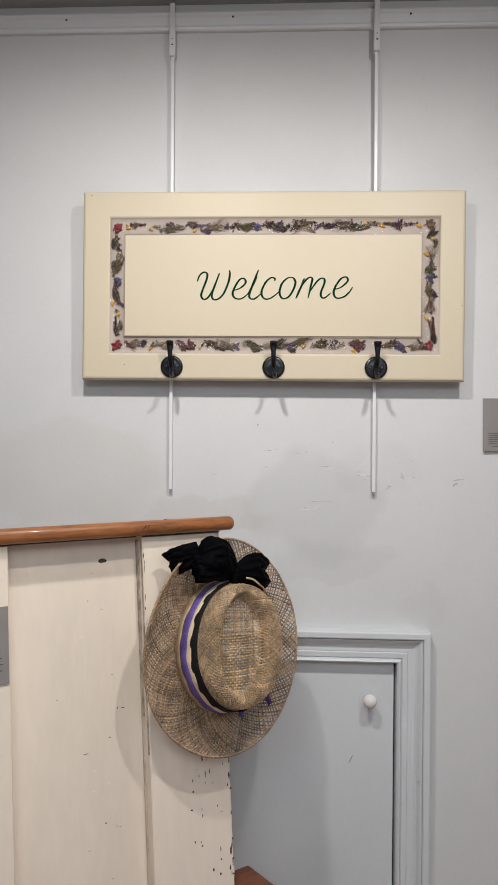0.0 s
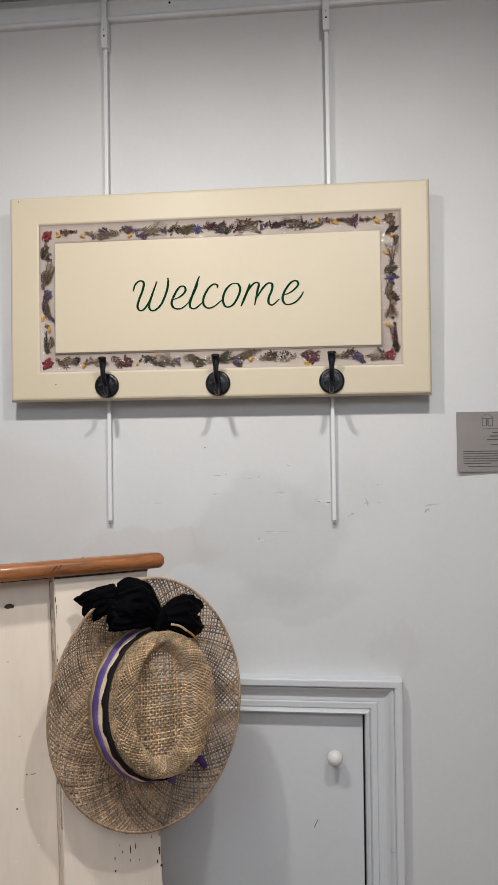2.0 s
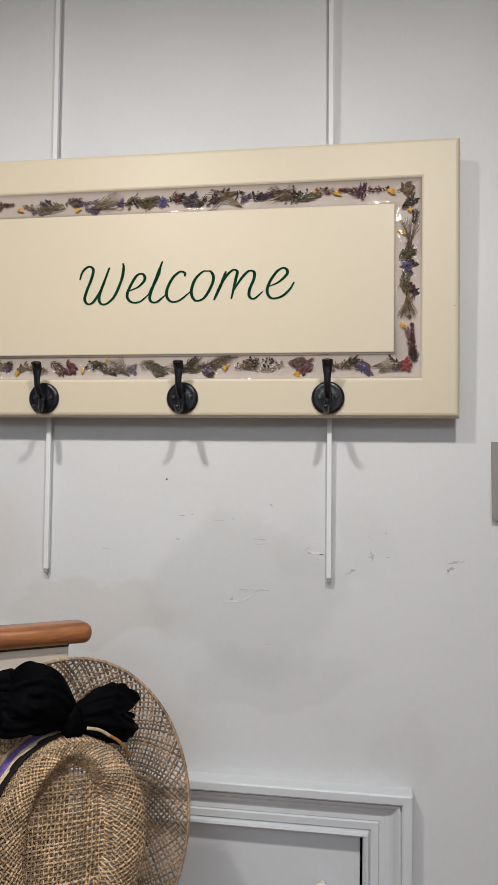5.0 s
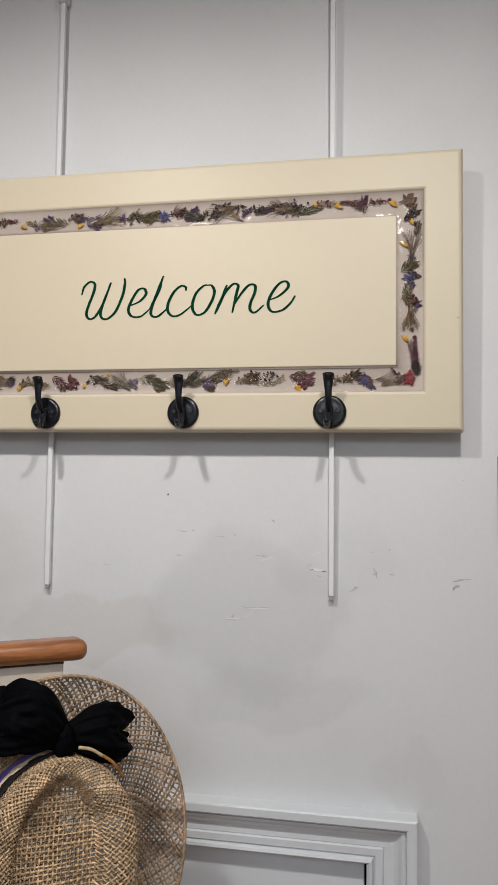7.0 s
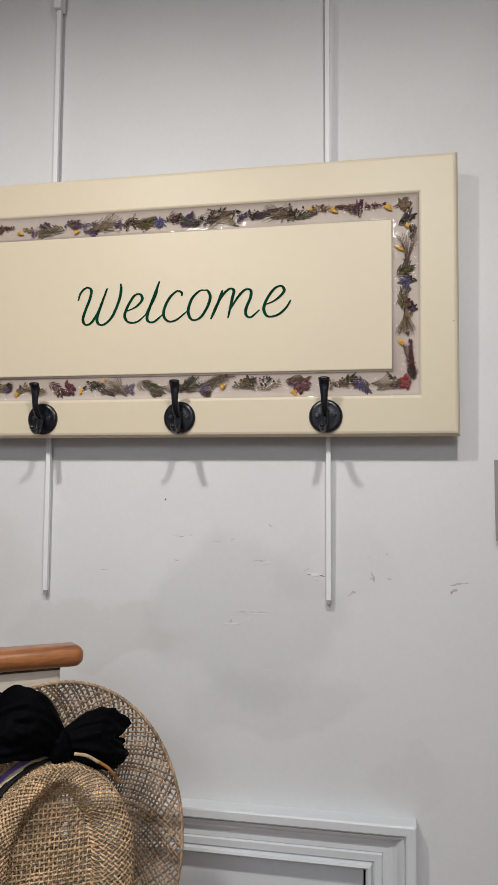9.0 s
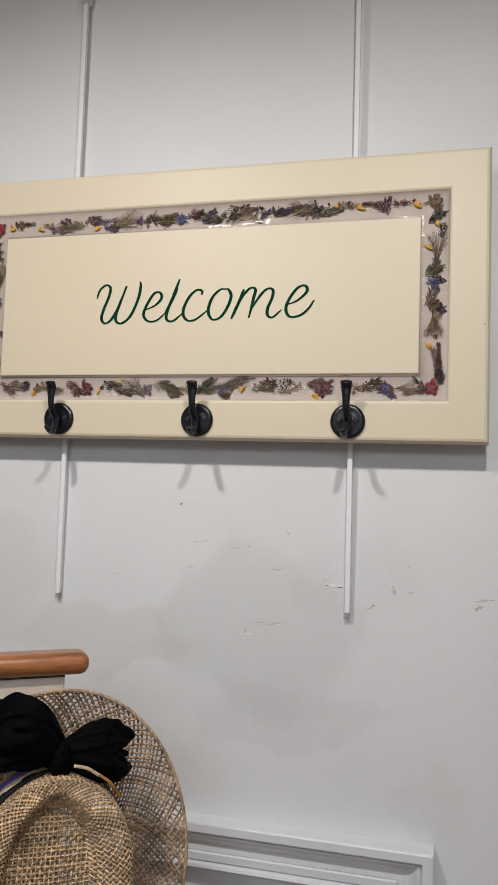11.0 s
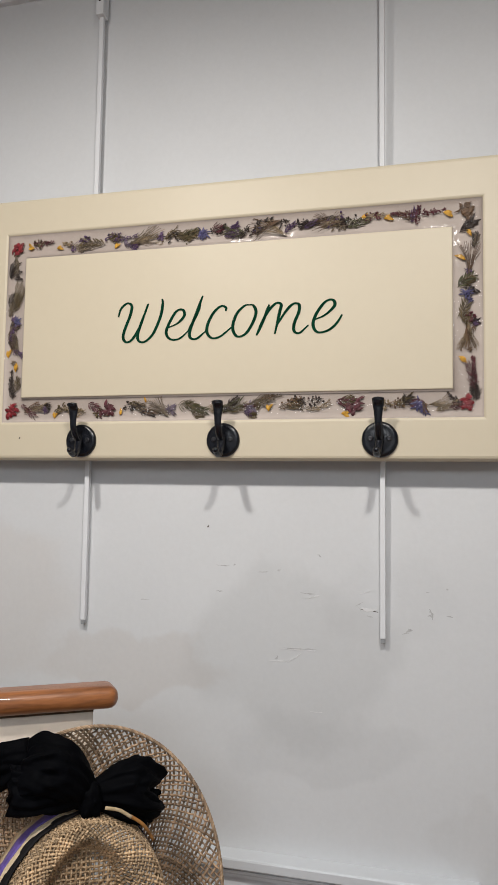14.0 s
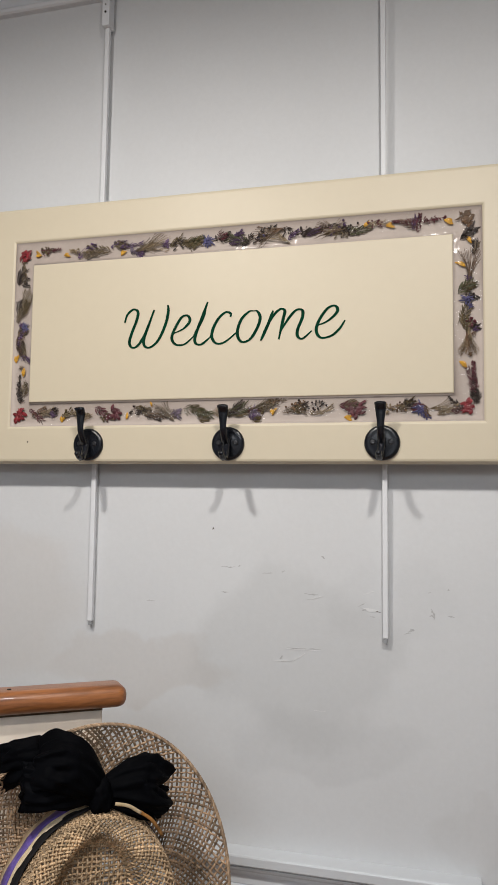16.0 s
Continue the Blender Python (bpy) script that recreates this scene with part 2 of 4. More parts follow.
def spline(points, steps=8):
    """Catmull-Rom through the points."""
    p = [Vector(q) for q in points]
    p = [2 * p[0] - p[1]] + p + [2 * p[-1] - p[-2]]
    out = []
    for a, b, c, d in zip(p, p[1:], p[2:], p[3:]):
        for k in range(steps):
            t = k / steps
            out.append(0.5 * (2 * b + (c - a) * t + (2 * a - 5 * b + 4 * c - d) * t * t + (3 * b - a - 3 * c + d) * t ** 3))
    out.append(p[-2])
    return out


def tube(bm, path, radii, side=8, flat=1.0, up=Vector((0, 0, 1))):
    """A tube along a path; radii per point; flat squeezes it along up."""
    rings = []
    for i, q in enumerate(path):
        d = (path[min(i + 1, len(path) - 1)] - path[max(i - 1, 0)]).normalized()
        a = d.cross(up)
        a = a.normalized() if a.length > 1e-5 else d.orthogonal().normalized()
        b = a.cross(d)
        r = radii[i] if isinstance(radii, (list, tuple)) else radii
        rings.append([bm.verts.new(q + a * math.cos(2 * math.pi * k / side) * r + b * math.sin(2 * math.pi * k / side) * r * flat) for k in range(side)])
    for a, b in zip(rings, rings[1:]):
        for k in range(side):
            bm.faces.new((a[k], a[(k + 1) % side], b[(k + 1) % side], b[k]))
    bm.faces.new(rings[0][::-1])
    bm.faces.new(rings[-1])
    return bm


# ---- the room ----
WY = 1.56          # face of the wall
TOP = 2.422        # ceiling
X0, X1, Y0 = -2.2, 2.4, -2.6
DL, DR, DT = -0.335, 0.2362, 1.0505   # opening of the low door

floor = finish("floor", box(bmesh.new(), (X0 - 0.1, Y0 - 0.1, -0.08), (X1 + 0.1, WY + 0.9, -0.012)), FLOOR)
tagged(floor, "brown oak board floor", "floor", kind="structure")
bw = 0.14
bm_board = box(bmesh.new(), (0, 0, -0.012), (bw - 0.003, WY - Y0, 0), 0.0015, 1)
board = part("floor_board", bm_board, FLOOR, floor)
for k in range(1, int((X1 - X0) / bw)):
    o = board.copy()
    scene.collection.objects.link(o)
    o.location = (X0 + bw * k, Y0, 0)
board.location = (X0, Y0, 0)
ceiling = tagged(boxed("ceiling", (X0 - 0.1, Y0 - 0.1, TOP), (X1 + 0.1, WY + 0.9, TOP + 0.1), CEILING), "grey painted ceiling, tone darkened to stand for shade", "ceiling", kind="structure")

wn = bmesh.new()
box(wn, (X0 - 0.1, WY, 0), (DL, WY + 0.12, TOP))
box(wn, (DR, WY, 0), (X1 + 0.1, WY + 0.12, TOP))
box(wn, (DL, WY, DT), (DR, WY + 0.12, TOP))
wall = tagged(finish("wall_north", wn, NORTH), "pale grey painted wall with scuffs, filled patches and painted warm bounce", "wall", kind="structure")
for nm, lo, hi in (("wall_west", (X0 - 0.1, Y0, 0), (X0, WY, TOP)), ("wall_east", (X1, Y0, 0), (X1 + 0.1, WY, TOP)), ("wall_south", (X0 - 0.1, Y0 - 0.1, 0), (X1 + 0.1, Y0, TOP))):
    tagged(boxed(nm, lo, hi, WALL), "plain pale grey painted wall", "wall", kind="structure")
# added sheet out of view, nearly black so the gap round the door stays dark
tagged(boxed("gap_backing", (DL - 0.1, WY + 0.14, 0), (DR + 0.1, WY + 0.2, DT + 0.1), DARK), "unseen near-black sheet added behind the low door", "wall", kind="structure")


def blotch(name, x, z, w, h, mat, seed, thick=0.0006, turn=0.0, n=9, parent=wall):
    """A small ragged flake, scratch or painted shadow sliver on the wall, uneven in width along its length."""
    rnd = random.Random(seed)
    bm = bmesh.new()
    upper, lower = [], []
    bend = rnd.uniform(-0.5, 0.5) * h
    for k in range(n):
        t = -1 + 2 * k / (n - 1)
        mid = bend * (1 - t * t) + rnd.uniform(-0.22, 0.22) * h
        half = 0.5 * h * rnd.uniform(0.25, 1.0) * (1 - 0.75 * t * t)
        upper.append((0.5 * w * t, mid + half))
        lower.append((0.5 * w * t + rnd.uniform(-0.04, 0.04) * w, mid - half))
    c, s = math.cos(turn), math.sin(turn)
    ring = [(x + px * c - pz * s, z + px * s + pz * c) for px, pz in upper + lower[::-1]]
    n = len(ring)
    f = [bm.verts.new((px, WY - thick, pz)) for px, pz in ring]
    b = [bm.verts.new((px + (px - x) * 0.1, WY + 0.0005, pz + (pz - z) * 0.15)) for px, pz in ring]
    bm.faces.new(f)
    for k in range(n):
        bm.faces.new((f[k], f[(k + 1) % n], b[(k + 1) % n], b[k]))
    return part(name, bm, mat, parent)


for i, (x, z, w, h, mat, turn) in enumerate((
        (-0.054, 1.535, 0.003, 0.004, CHIP_AND_SHADE, 0), (-0.030, 1.484, 0.020, 0.002, SCUFF, 0.02), (-0.014, 1.4845, 0.004, 0.003, SCUFF, 0.4), (-0.035, 1.449, 0.010, 0.003, SCUFF, 0),
        (0.025, 1.4775, 0.014, 0.003, SCUFF, 0.05), (0.048, 1.480, 0.005, 0.0045, SCUFF, 0.4), (0.102, 1.501, 0.006, 0.003, SCUFF, -0.7),
        (0.087, 1.4515, 0.020, 0.003, SCUFF, -0.05), (0.092, 1.4470, 0.022, 0.003, PLASTER, 0.25), (0.077, 1.3790, 0.046, 0.003, SCUFF, 0.0), (0.077, 1.3773, 0.046, 0.002, PLASTER, 0.0),
        (0.050, 1.3610, 0.028, 0.003, PLASTER, 0.0), (0.070, 1.3665, 0.022, 0.003, PLASTER, 0.55), (0.046, 1.3655, 0.006, 0.004, SCUFF, 0.7),
        # the second, dark sliver paints the shadow under the raised white scuff
        (0.166, 1.4362, 0.024, 0.0060, PLASTER, -0.06), (0.168, 1.4328, 0.023, 0.0026, CHIP_AND_SHADE, -0.08), (0.155, 1.4410, 0.012, 0.002, SCUFF, 0.5), (0.169, 1.4255, 0.007, 0.002, SCUFF, -0.2),
        (0.163, 1.4565, 0.014, 0.002, PLASTER, 0.3), (0.242, 1.460, 0.004, 0.002, SCUFF, 0.1), (0.266, 1.464, 0.003, 0.003, SCUFF, 0), (0.2455, 1.4325, 0.013, 0.0045, SCUFF, 1.9), (0.2445, 1.4290, 0.007, 0.004, SCUFF, -0.5),
        (0.219, 1.4095, 0.008, 0.006, SCUFF, 0.5), (0.214, 1.4065, 0.009, 0.002, SCUFF, 0.3), (0.269, 1.431, 0.008, 0.002, SCUFF, -0.05), (0.362, 1.4265, 0.024, 0.004, SCUFF, 0.12),
        (0.355, 1.4165, 0.010, 0.006, SCUFF, 0.3), (0.350, 1.4150, 0.006, 0.003, SCUFF, 1.5), (0.364, 1.562, 0.0022, 0.0022, SCUFF, 0), (-0.145, 1.432, 0.014, 0.002, SCUFF, 0), (0.10, 1.30, 0.016, 0.002, PLASTER, 0.0))):
    blotch("scuff_and_shadow", x, z, w, h * 0.8, mat, i, 0.0005 if mat is PLASTER else 0.0003, turn)

def profile_run(bm, path, profile):
    """Sweeps a moulding (inward distance d, stand-off p) along corners; each corner gives the place of d = 0 and of d = 1 m."""
    rings = []
    for (x, z), (dx, dz) in path:
        rings.append([bm.verts.new((x + dx * d, WY - p, z + dz * d)) for d, p in profile])
    for a, b in zip(rings, rings[1:]):
        for k in range(len(profile) - 1):
            bm.faces.new((a[k], a[k + 1], b[k + 1], b[k]))
    bm.faces.new(rings[0])
    bm.faces.new(rings[-1])
    return bm


# picture rail under the ceiling
rail = empty("picture_rail", pose(0, 0, 0), "white painted picture rail moulding along the wall", "picture rail", kind="structure")
bm = bmesh.new()
profile_run(bm, (((X0, 2.3615), (0, 1)), ((X1, 2.3615), (0, 1))),
            ((0, 0), (0, 0.009), (0.002, 0.012), (0.006, 0.0135), (0.010, 0.012), (0.0115, 0.009), (0.013, 0.0075), (0.030, 0.010), (0.033, 0.0125), (0.036, 0.014), (0.039, 0.013), (0.040, 0.008), (0.037, 0.003), (0.037, 0)))
part("moulding", bm, RAILPAINT, rail)
for x, z in ((-0.468, 2.389), (-0.115, 2.390), (0.254, 2.390)):
    part("nail_hole", lathe(bmesh.new(), ((0, 0.0006), (0.0021, 0.0005), (0.0021, -0.004), (0, -0.004)), 10, pose(x, WY - 0.0102, z, 90)), DARK, rail, "dark nail hole")

# low closet door with moulded casing
door = empty("door_1", pose(0, 0, 0), "low pale grey closet door with a small white knob", "door", kind="structure")
part("door_leaf", box(bmesh.new(), (DL + 0.004, WY + 0.005, 0.01), (DR - 0.0032, WY + 0.035, DT - 0.002), 0.0012, 1), TRIM, door)
part("knob", lathe(bmesh.new(), ((0, 0.0400), (0.0045, 0.0393), (0.0085, 0.0373), (0.0118, 0.0340), (0.0138, 0.0298), (0.0141, 0.0262), (0.0133, 0.0224), (0.0108, 0.0186), (0.0075, 0.0162), (0.0045, 0.0150), (0.0038, 0.011), (0.0038, 0.003), (0.0048, 0.0), (0, 0)), 32, pose(0.1815, WY + 0.005, 0.9755, 90)), KNOB, door, "round white porcelain knob", True)
part("scratch", box(bmesh.new(), (-0.0006, 0, -0.008), (0.0006, 0.001, 0.008), m=pose(0.146, WY + 0.0046, 0.846, 0, 25, 0)), CHIP_AND_SHADE, door)
CW = 0.066
casing = bmesh.new()
prof = ((0, 0), (0.0, 0.009), (0.001, 0.012), (0.004, 0.0145), (0.0075, 0.0135), (0.009, 0.010), (0.010, 0.0085), (0.012, 0.011), (0.021, 0.0115), (0.0225, 0.009), (0.024, 0.010),
        (0.030, 0.0098), (0.036, 0.0108), (0.041, 0.0135), (0.045, 0.0175), (0.048, 0.0195), (0.0495, 0.0195), (0.050, 0.017), (0.0515, 0.017), (0.052, 0.0222), (0.054, 0.0235), (0.0635, 0.0235), (0.0655, 0.0228), (CW, 0.0215), (CW, 0))
prof = [(d, p * 1.24) for d, p in prof]
profile_run(casing, (((DL, 0), (-1, 0)), ((DL, DT), (-1, 1)), ((DR, DT), (1, 1)), ((DR, 0), (1, 0))), prof)
part("casing", casing, TRIM, door, "moulded mitred casing")
part("casing_dent", lathe(bmesh.new(), ((0, 0.001), (0.003, 0.0004), (0.003, -0.003), (0, -0.003)), 10, pose(0.281, WY - 0.0225, 0.817, 90)), SCUFF, door)
bb = bmesh.new()
box(bb, (DR + CW, WY - 0.014, 0), (X1, WY, 0.13), 0.003, 2)
box(bb, (X0, WY - 0.014, 0), (DL - CW, WY, 0.13), 0.003, 2)
tagged(finish("baseboard", bb, TRIM), "pale grey painted baseboard", "baseboard", kind="structure")


# ---- hanging rods ----
def hanging_rod(x, z_low, lean, out):
    rod = empty("hanging_rod", pose(x, WY - out, 2.303, math.degrees(math.atan((out - 0.0085) / 0.91)), lean, 0), "white metal picture hanging rod hooked over the rail", "hanging rod", "hanging rods")
    bm = bmesh.new()
    box(bm, (-0.0035, -0.0030, z_low - 2.303), (0.0035, 0.0040, 0.012), 0.0009, 2)
    part("rod", bm, METAL_WHITE, rod)
    bm = bmesh.new()
    box(bm, (-0.0028, -0.0023, z_low - 2.303 - 0.006), (0.0028, 0.0033, z_low - 2.303), 0.0007, 1)
    part("rod_tip", bm, ROD_TIP, rod, "grey rod tip")
    bm = bmesh.new()
    box(bm, (-0.0062, -0.0105, 0.0), (0.0062, 0.008, 0.058), 0.0012, 2)
    box(bm, (-0.0052, -0.0105, 0.056), (0.0052, -0.0062, 0.109), 0.001, 2)
    box(bm, (-0.0052, -0.0100, 0.105), (0.0052, out - 0.004, 0.1095), 0.001, 2)
    part("strap", bm, METAL_WHITE, rod, "white metal strap hook")
    for z in (0.022, 0.034):
        part("set_screw", lathe(bmesh.new(), ((0, 0.0006), (0.0018 if z < 0.03 else 0.0011, 0.0005), (0.0018 if z < 0.03 else 0.0011, -0.001), (0, -0.001)), 10, pose(0, -0.0106, z, 90)), DARK, rod, "dark set screw")
    return rod


hanging_rod(-0.2395, 1.400, -0.35, 0.0145)
hanging_rod(0.1825, 1.400, -0.25, 0.0230)

# ---- welcome sign ----
SIGN = pose(-0.027, 1.5117, 1.8170, 1.24, 0, 0) @ pose(0, 0, 0, 90)   # x right, y up, z out of the face
sign = empty("welcome_sign", SIGN, "cream wooden welcome board with pressed flowers in resin and three hooks", "sign")


def rect_loft(bm, loops, close_first=True, close_last=True):
    rings = [[bm.verts.new((sx * w + (0.0030 if 0.303 < w < 0.35 else 0.0), sy * h, z)) for sx, sy in ((-1, -1), (1, -1), (1, 1), (-1, 1))] for w, h, z in loops]
    for a, b in zip(rings, rings[1:]):
        for k in range(4):
            bm.faces.new((a[k], a[(k + 1) % 4], b[(k + 1) % 4], b[k]))
    if close_first:
        bm.faces.new(rings[0][::-1])
    if close_last:
        bm.faces.new(rings[-1])
    return bm


part("frame_board", rect_loft(bmesh.new(), ((0.386, 0.1900, -0.022), (0.3880, 0.1920, -0.021), (0.3885, 0.1925, -0.010), (0.3882, 0.1922, -0.0060), (0.3870, 0.1910, -0.0034), (0.3850, 0.1890, -0.0010), (0.382, 0.1860, 0),
                                           (0.3372, 0.1415, 0), (0.3358, 0.1400, -0.0004), (0.3346, 0.1386, -0.0012), (0.3341, 0.1381, -0.0018)), True, False), CREAM, sign)
bm = bmesh.new()
rect_loft(bm, ((0.3341, 0.1381, -0.0018), (0.3334, 0.1374, -0.0030), (0.3318, 0.1358, -0.0044), (0.3294, 0.1334, -0.0056), (0.3256, 0.1296, -0.0066), (0.3190, 0.1230, -0.0072),
               (0.3110, 0.1150, -0.0072), (0.3055, 0.1085, -0.0064), (0.3022, 0.1045, -0.0046), (0.3008, 0.1028, -0.0022)), False, False)
part("resin_bed", bm, BED, sign, "pale bed of the resin border", True)
part("centre_panel", rect_loft(bmesh.new(), ((0.3008, 0.1028, -0.0024), (0.3006, 0.1026, -0.0008), (0.3000, 0.1020, -0.0002), (0.2990, 0.1010, 0)), False, True), CREAM, sign)
bm = bmesh.new()
rect_loft(bm, ((0.3339, 0.1379, -0.0009), (0.3330, 0.1370, -0.0014), (0.3020, 0.1040, -0.0014), (0.3009, 0.1029, -0.0009)), False, False)
part("resin", bm, RESIN, sign, "clear glossy resin", True)


# lettering: pen strokes of the word, in millimetres on the board
def strokes(name, lines, parent):
    verts, faces = [], []
    for pts in lines:
        path = spline([(x * 0.001, y * 0.001, 0) for x, y in pts], 9)
        base = len(verts)
        n = len(path)
        for i, q in enumerate(path):
            d = (path[min(i + 1, n - 1)] - path[max(i - 1, 0)]).normalized()
            s = Vector((-d.y, d.x, 0))
            w = 0.00135 + 0.00085 * abs(d.y) ** 2
            w *= min(1, 0.55 + 3 * min(i, n - 1 - i) / n)
            verts += [q + s * w + Vector((0, 0, 0.0005)), q + s * w * 0.3 + Vector((0, 0, 0.00016)), q - s * w * 0.3 + Vector((0, 0, 0.00016)), q - s * w + Vector((0, 0, 0.0005))]
        for i in range(n - 1):
            for k in range(3):
                a = base + 4 * i + k
                faces.append((a, a + 1, a + 5, a + 4))
    raw(name, verts, faces, GREEN, parent, "dark green engraved script letter", False)


W1 = ((-151, 8), (-147, 20), (-138, 27), (-131, 23), (-133, 10), (-140, -8), (-143, -21), (-138, -28), (-129, -24), (-118, -6), (-107, 24))
W2 = ((-106, 25), (-114, 4), (-121, -17), (-119, -27), (-110, -28), (-98, -17), (-88, 6), (-85, 23), (-86, 31))
strokes("letter_w", (W1, W2), sign)
LE = ((-76, -10), (-62, -4), (-53, 6), (-56, 14), (-65, 12), (-75, -4), (-79, -17), (-73, -26), (-60, -26), (-46, -15))
strokes("letter_e", (LE,), sign)
strokes("letter_l", (((-47, -16), (-36, 5), (-30, 20)), ((-27, 32), (-34, 13), (-44, -14), (-44, -25), (-35, -27), (-22, -17))), sign)
strokes("letter_c", (((6, 9), (6, 14), (-1, 16), (-11, 8), (-19, -7), (-20, -19), (-13, -27), (-1, -25), (16, -12)),), sign)
strokes("letter_o", (((40, 16), (32, 15), (21, 4), (16, -14), (22, -26), (34, -23), (44, -8), (48, 6), (44, 15), (39, 16)),), sign)
strokes("letter_m", (((66, 15), (59, -4), (49, -26)), ((53, -14), (64, 5), (75, 16), (82, 14), (80, 3), (74, -25)), ((77, -13), (88, 4), (98, 14), (106, 13), (106, 3), (100, -12), (100, -22), (107, -25), (119, -15))), sign)
strokes("letter_e", (((124, -9), (140, -3), (153, 9), (150, 17), (140, 14), (129, -1), (125, -15), (131, -25), (145, -23), (156, -14), (163, -3)),), sign)
for x, y, r in ((-0.300, -0.161, 0.0012), (0.381, -0.04, 0.0008), (-0.37, 0.184, 0.0012)):
    part("nick", lathe(bmesh.new(), ((0, 0.0004), (r, 0.0003), (r, -0.001), (0, -0.001)), 8, pose(x, y, 0)), CHIP_AND_SHADE, sign)


# pressed flowers in the resin
def petal(bm, root, ang, length, width, lift=0.0006, curl=0.0):
    c, s = math.cos(ang), math.sin(ang)
    rows = []
    for t, w in ((0, 0.12), (0.3, 0.75), (0.6, 1.0), (0.85, 0.65), (1, 0.08)):
        a = ang + curl * t
        px, py = root[0] + length * t * math.cos(a), root[1] + length * t * math.sin(a)
        h = root[2] + lift * math.sin(math.pi * t)
        rows.append([bm.verts.new((px - s * width * w * k * 0.5, py + c * width * w * k * 0.5, h - 0.0003 * abs(k))) for k in (-1, 0, 1)])
    for a, b in zip(rows, rows[1:]):
        for k in range(2):
            bm.faces.new((a[k], a[k + 1], b[k + 1], b[k]))


def stem(bm, pts, r=0.00028):
    tube(bm, spline(pts, 4), r, 5)


def plant(kind, colour, x, y, size, ang, rnd):
    """One dried sprig, flower, leaf or petal lying in the border."""
    bm, z0 = bmesh.new(), -0.0046
    ca, sa = math.cos(ang), math.sin(ang)

    def at(u, v, z=0.0):
        return Vector((x + u * ca - v * sa, y + u * sa + v * ca, z0 + z))
    if kind == "petal":
        size *= 0.95
        petal(bm, at(-size / 2, 0), ang, size, size * 0.38, 0.0012, rnd.uniform(-0.5, 0.5))
        petal(bm, at(-size / 2, 0, 0.0003), ang + 0.3, size * 0.8, size * 0.35, 0.0012)
    elif kind == "flower":
        n = rnd.choice((9, 10, 12))
        for ring, sc in ((0, 1), (1, 0.65)):
            for k in range(n):
                petal(bm, at(0, 0, 0.0005 * ring), ang + 2 * math.pi * (k + 0.5 * ring) / n + rnd.uniform(-0.25, 0.25), size * 0.5 * sc * rnd.uniform(0.6, 1.15), size * 0.11, 0.001, rnd.uniform(-0.5, 0.5))
        for k in range(5):
            bmesh.ops.create_icosphere(bm, subdivisions=1, radius=size * 0.06, matrix=Matrix.Translation(at(rnd.uniform(-0.1, 0.1) * size, rnd.uniform(-0.1, 0.1) * size, 0.0012)))
    elif kind == "rose":
        for k in range(17):
            petal(bm, at(rnd.uniform(-0.2, 0.2) * size, rnd.uniform(-0.2, 0.2) * size, rnd.uniform(0, 0.001)), rnd.uniform(0, 6.28), size * rnd.uniform(0.3, 0.5), size * rnd.uniform(0.16, 0.3), 0.0014, rnd.uniform(-0.8, 0.8))
    elif kind in ("sprig", "fern", "leaf"):
        bend = rnd.uniform(-0.18, 0.18) * size
        n = {"sprig": 15, "fern": 17, "leaf": 9}[kind]
        stem(bm, (at(-size / 2, 0), at(0, bend), at(size / 2, bend * 0.4)))
        for k in range(n):
            t = (k + 0.5) / n
            u, v = (t - 0.5) * size, bend * (1 - (2 * t - 1) ** 2) + bend * 0.4 * max(0, 2 * t - 1) ** 2
            ln = {"sprig": 0.0070 * rnd.uniform(0.5, 1.2), "fern": 0.0140 * (1 - 0.7 * t), "leaf": 0.0110}[kind] * rnd.uniform(0.75, 1.15)
            wd = {"sprig": 0.0012, "fern": 0.0009, "leaf": 0.0020}[kind]
            for sd in (-1, 1):
                petal(bm, at(u, v, rnd.uniform(0, 0.0008)), ang + sd * rnd.uniform(0.6, 1.1), ln, wd * rnd.uniform(0.8, 1.2), 0.0008, -sd * 0.3)
    elif kind == "spike":
        stem(bm, (at(-size / 2, 0), at(0, 0.05 * size), at(size / 2, 0)))
        for k in range(int(size * 1500)):
            t = rnd.random()
            w = 0.0042 * (1.05 - t)
            petal(bm, at((t - 0.5) * size, rnd.uniform(-w, w), rnd.uniform(0, 0.0012)), ang + rnd.uniform(-1.2, 1.2), 0.0038, 0.0015, 0.0008)
    elif kind == "fan":
        for k in range(15):
            a = (k - 7) * 0.062 + rnd.uniform(-0.04, 0.04)
            ln = size * rnd.uniform(0.75, 1.05)
            stem(bm, (at(-size / 2, 0, 0.0002 * k), at(-size / 2 + ln * 0.5, a * ln * 0.35, 0.0002 * k), at(-size / 2 + ln * math.cos(a), ln * math.sin(a), 0.00015 * k)), 0.0003)
    elif kind == "berries":
        stem(bm, (at(-size / 2, 0), at(0, 0.12 * size), at(size / 2, 0)))
        for k in range(max(4, int(size * 480))):
            t = rnd.random()
            r = rnd.uniform(0.0010, 0.0019)
            bmesh.ops.create_icosphere(bm, subdivisions=1, radius=r, matrix=Matrix.Translation(at((t - 0.5) * size, rnd.uniform(-0.006, 0.006), 0.001)))
        for k in range(5):
            petal(bm, at(rnd.uniform(-0.4, 0.4) * size, rnd.uniform(-0.003, 0.003), 0.0005), rnd.uniform(0, 6.28), 0.007, 0.0025)
    for v in bm.verts:
        v.co.z = min(max(v.co.z, -0.0054), -0.0019)
        v.co.x = min(max(v.co.x, -0.3295), 0.3355)
        v.co.y = min(max(v.co.y, -0.1368), 0.1368)
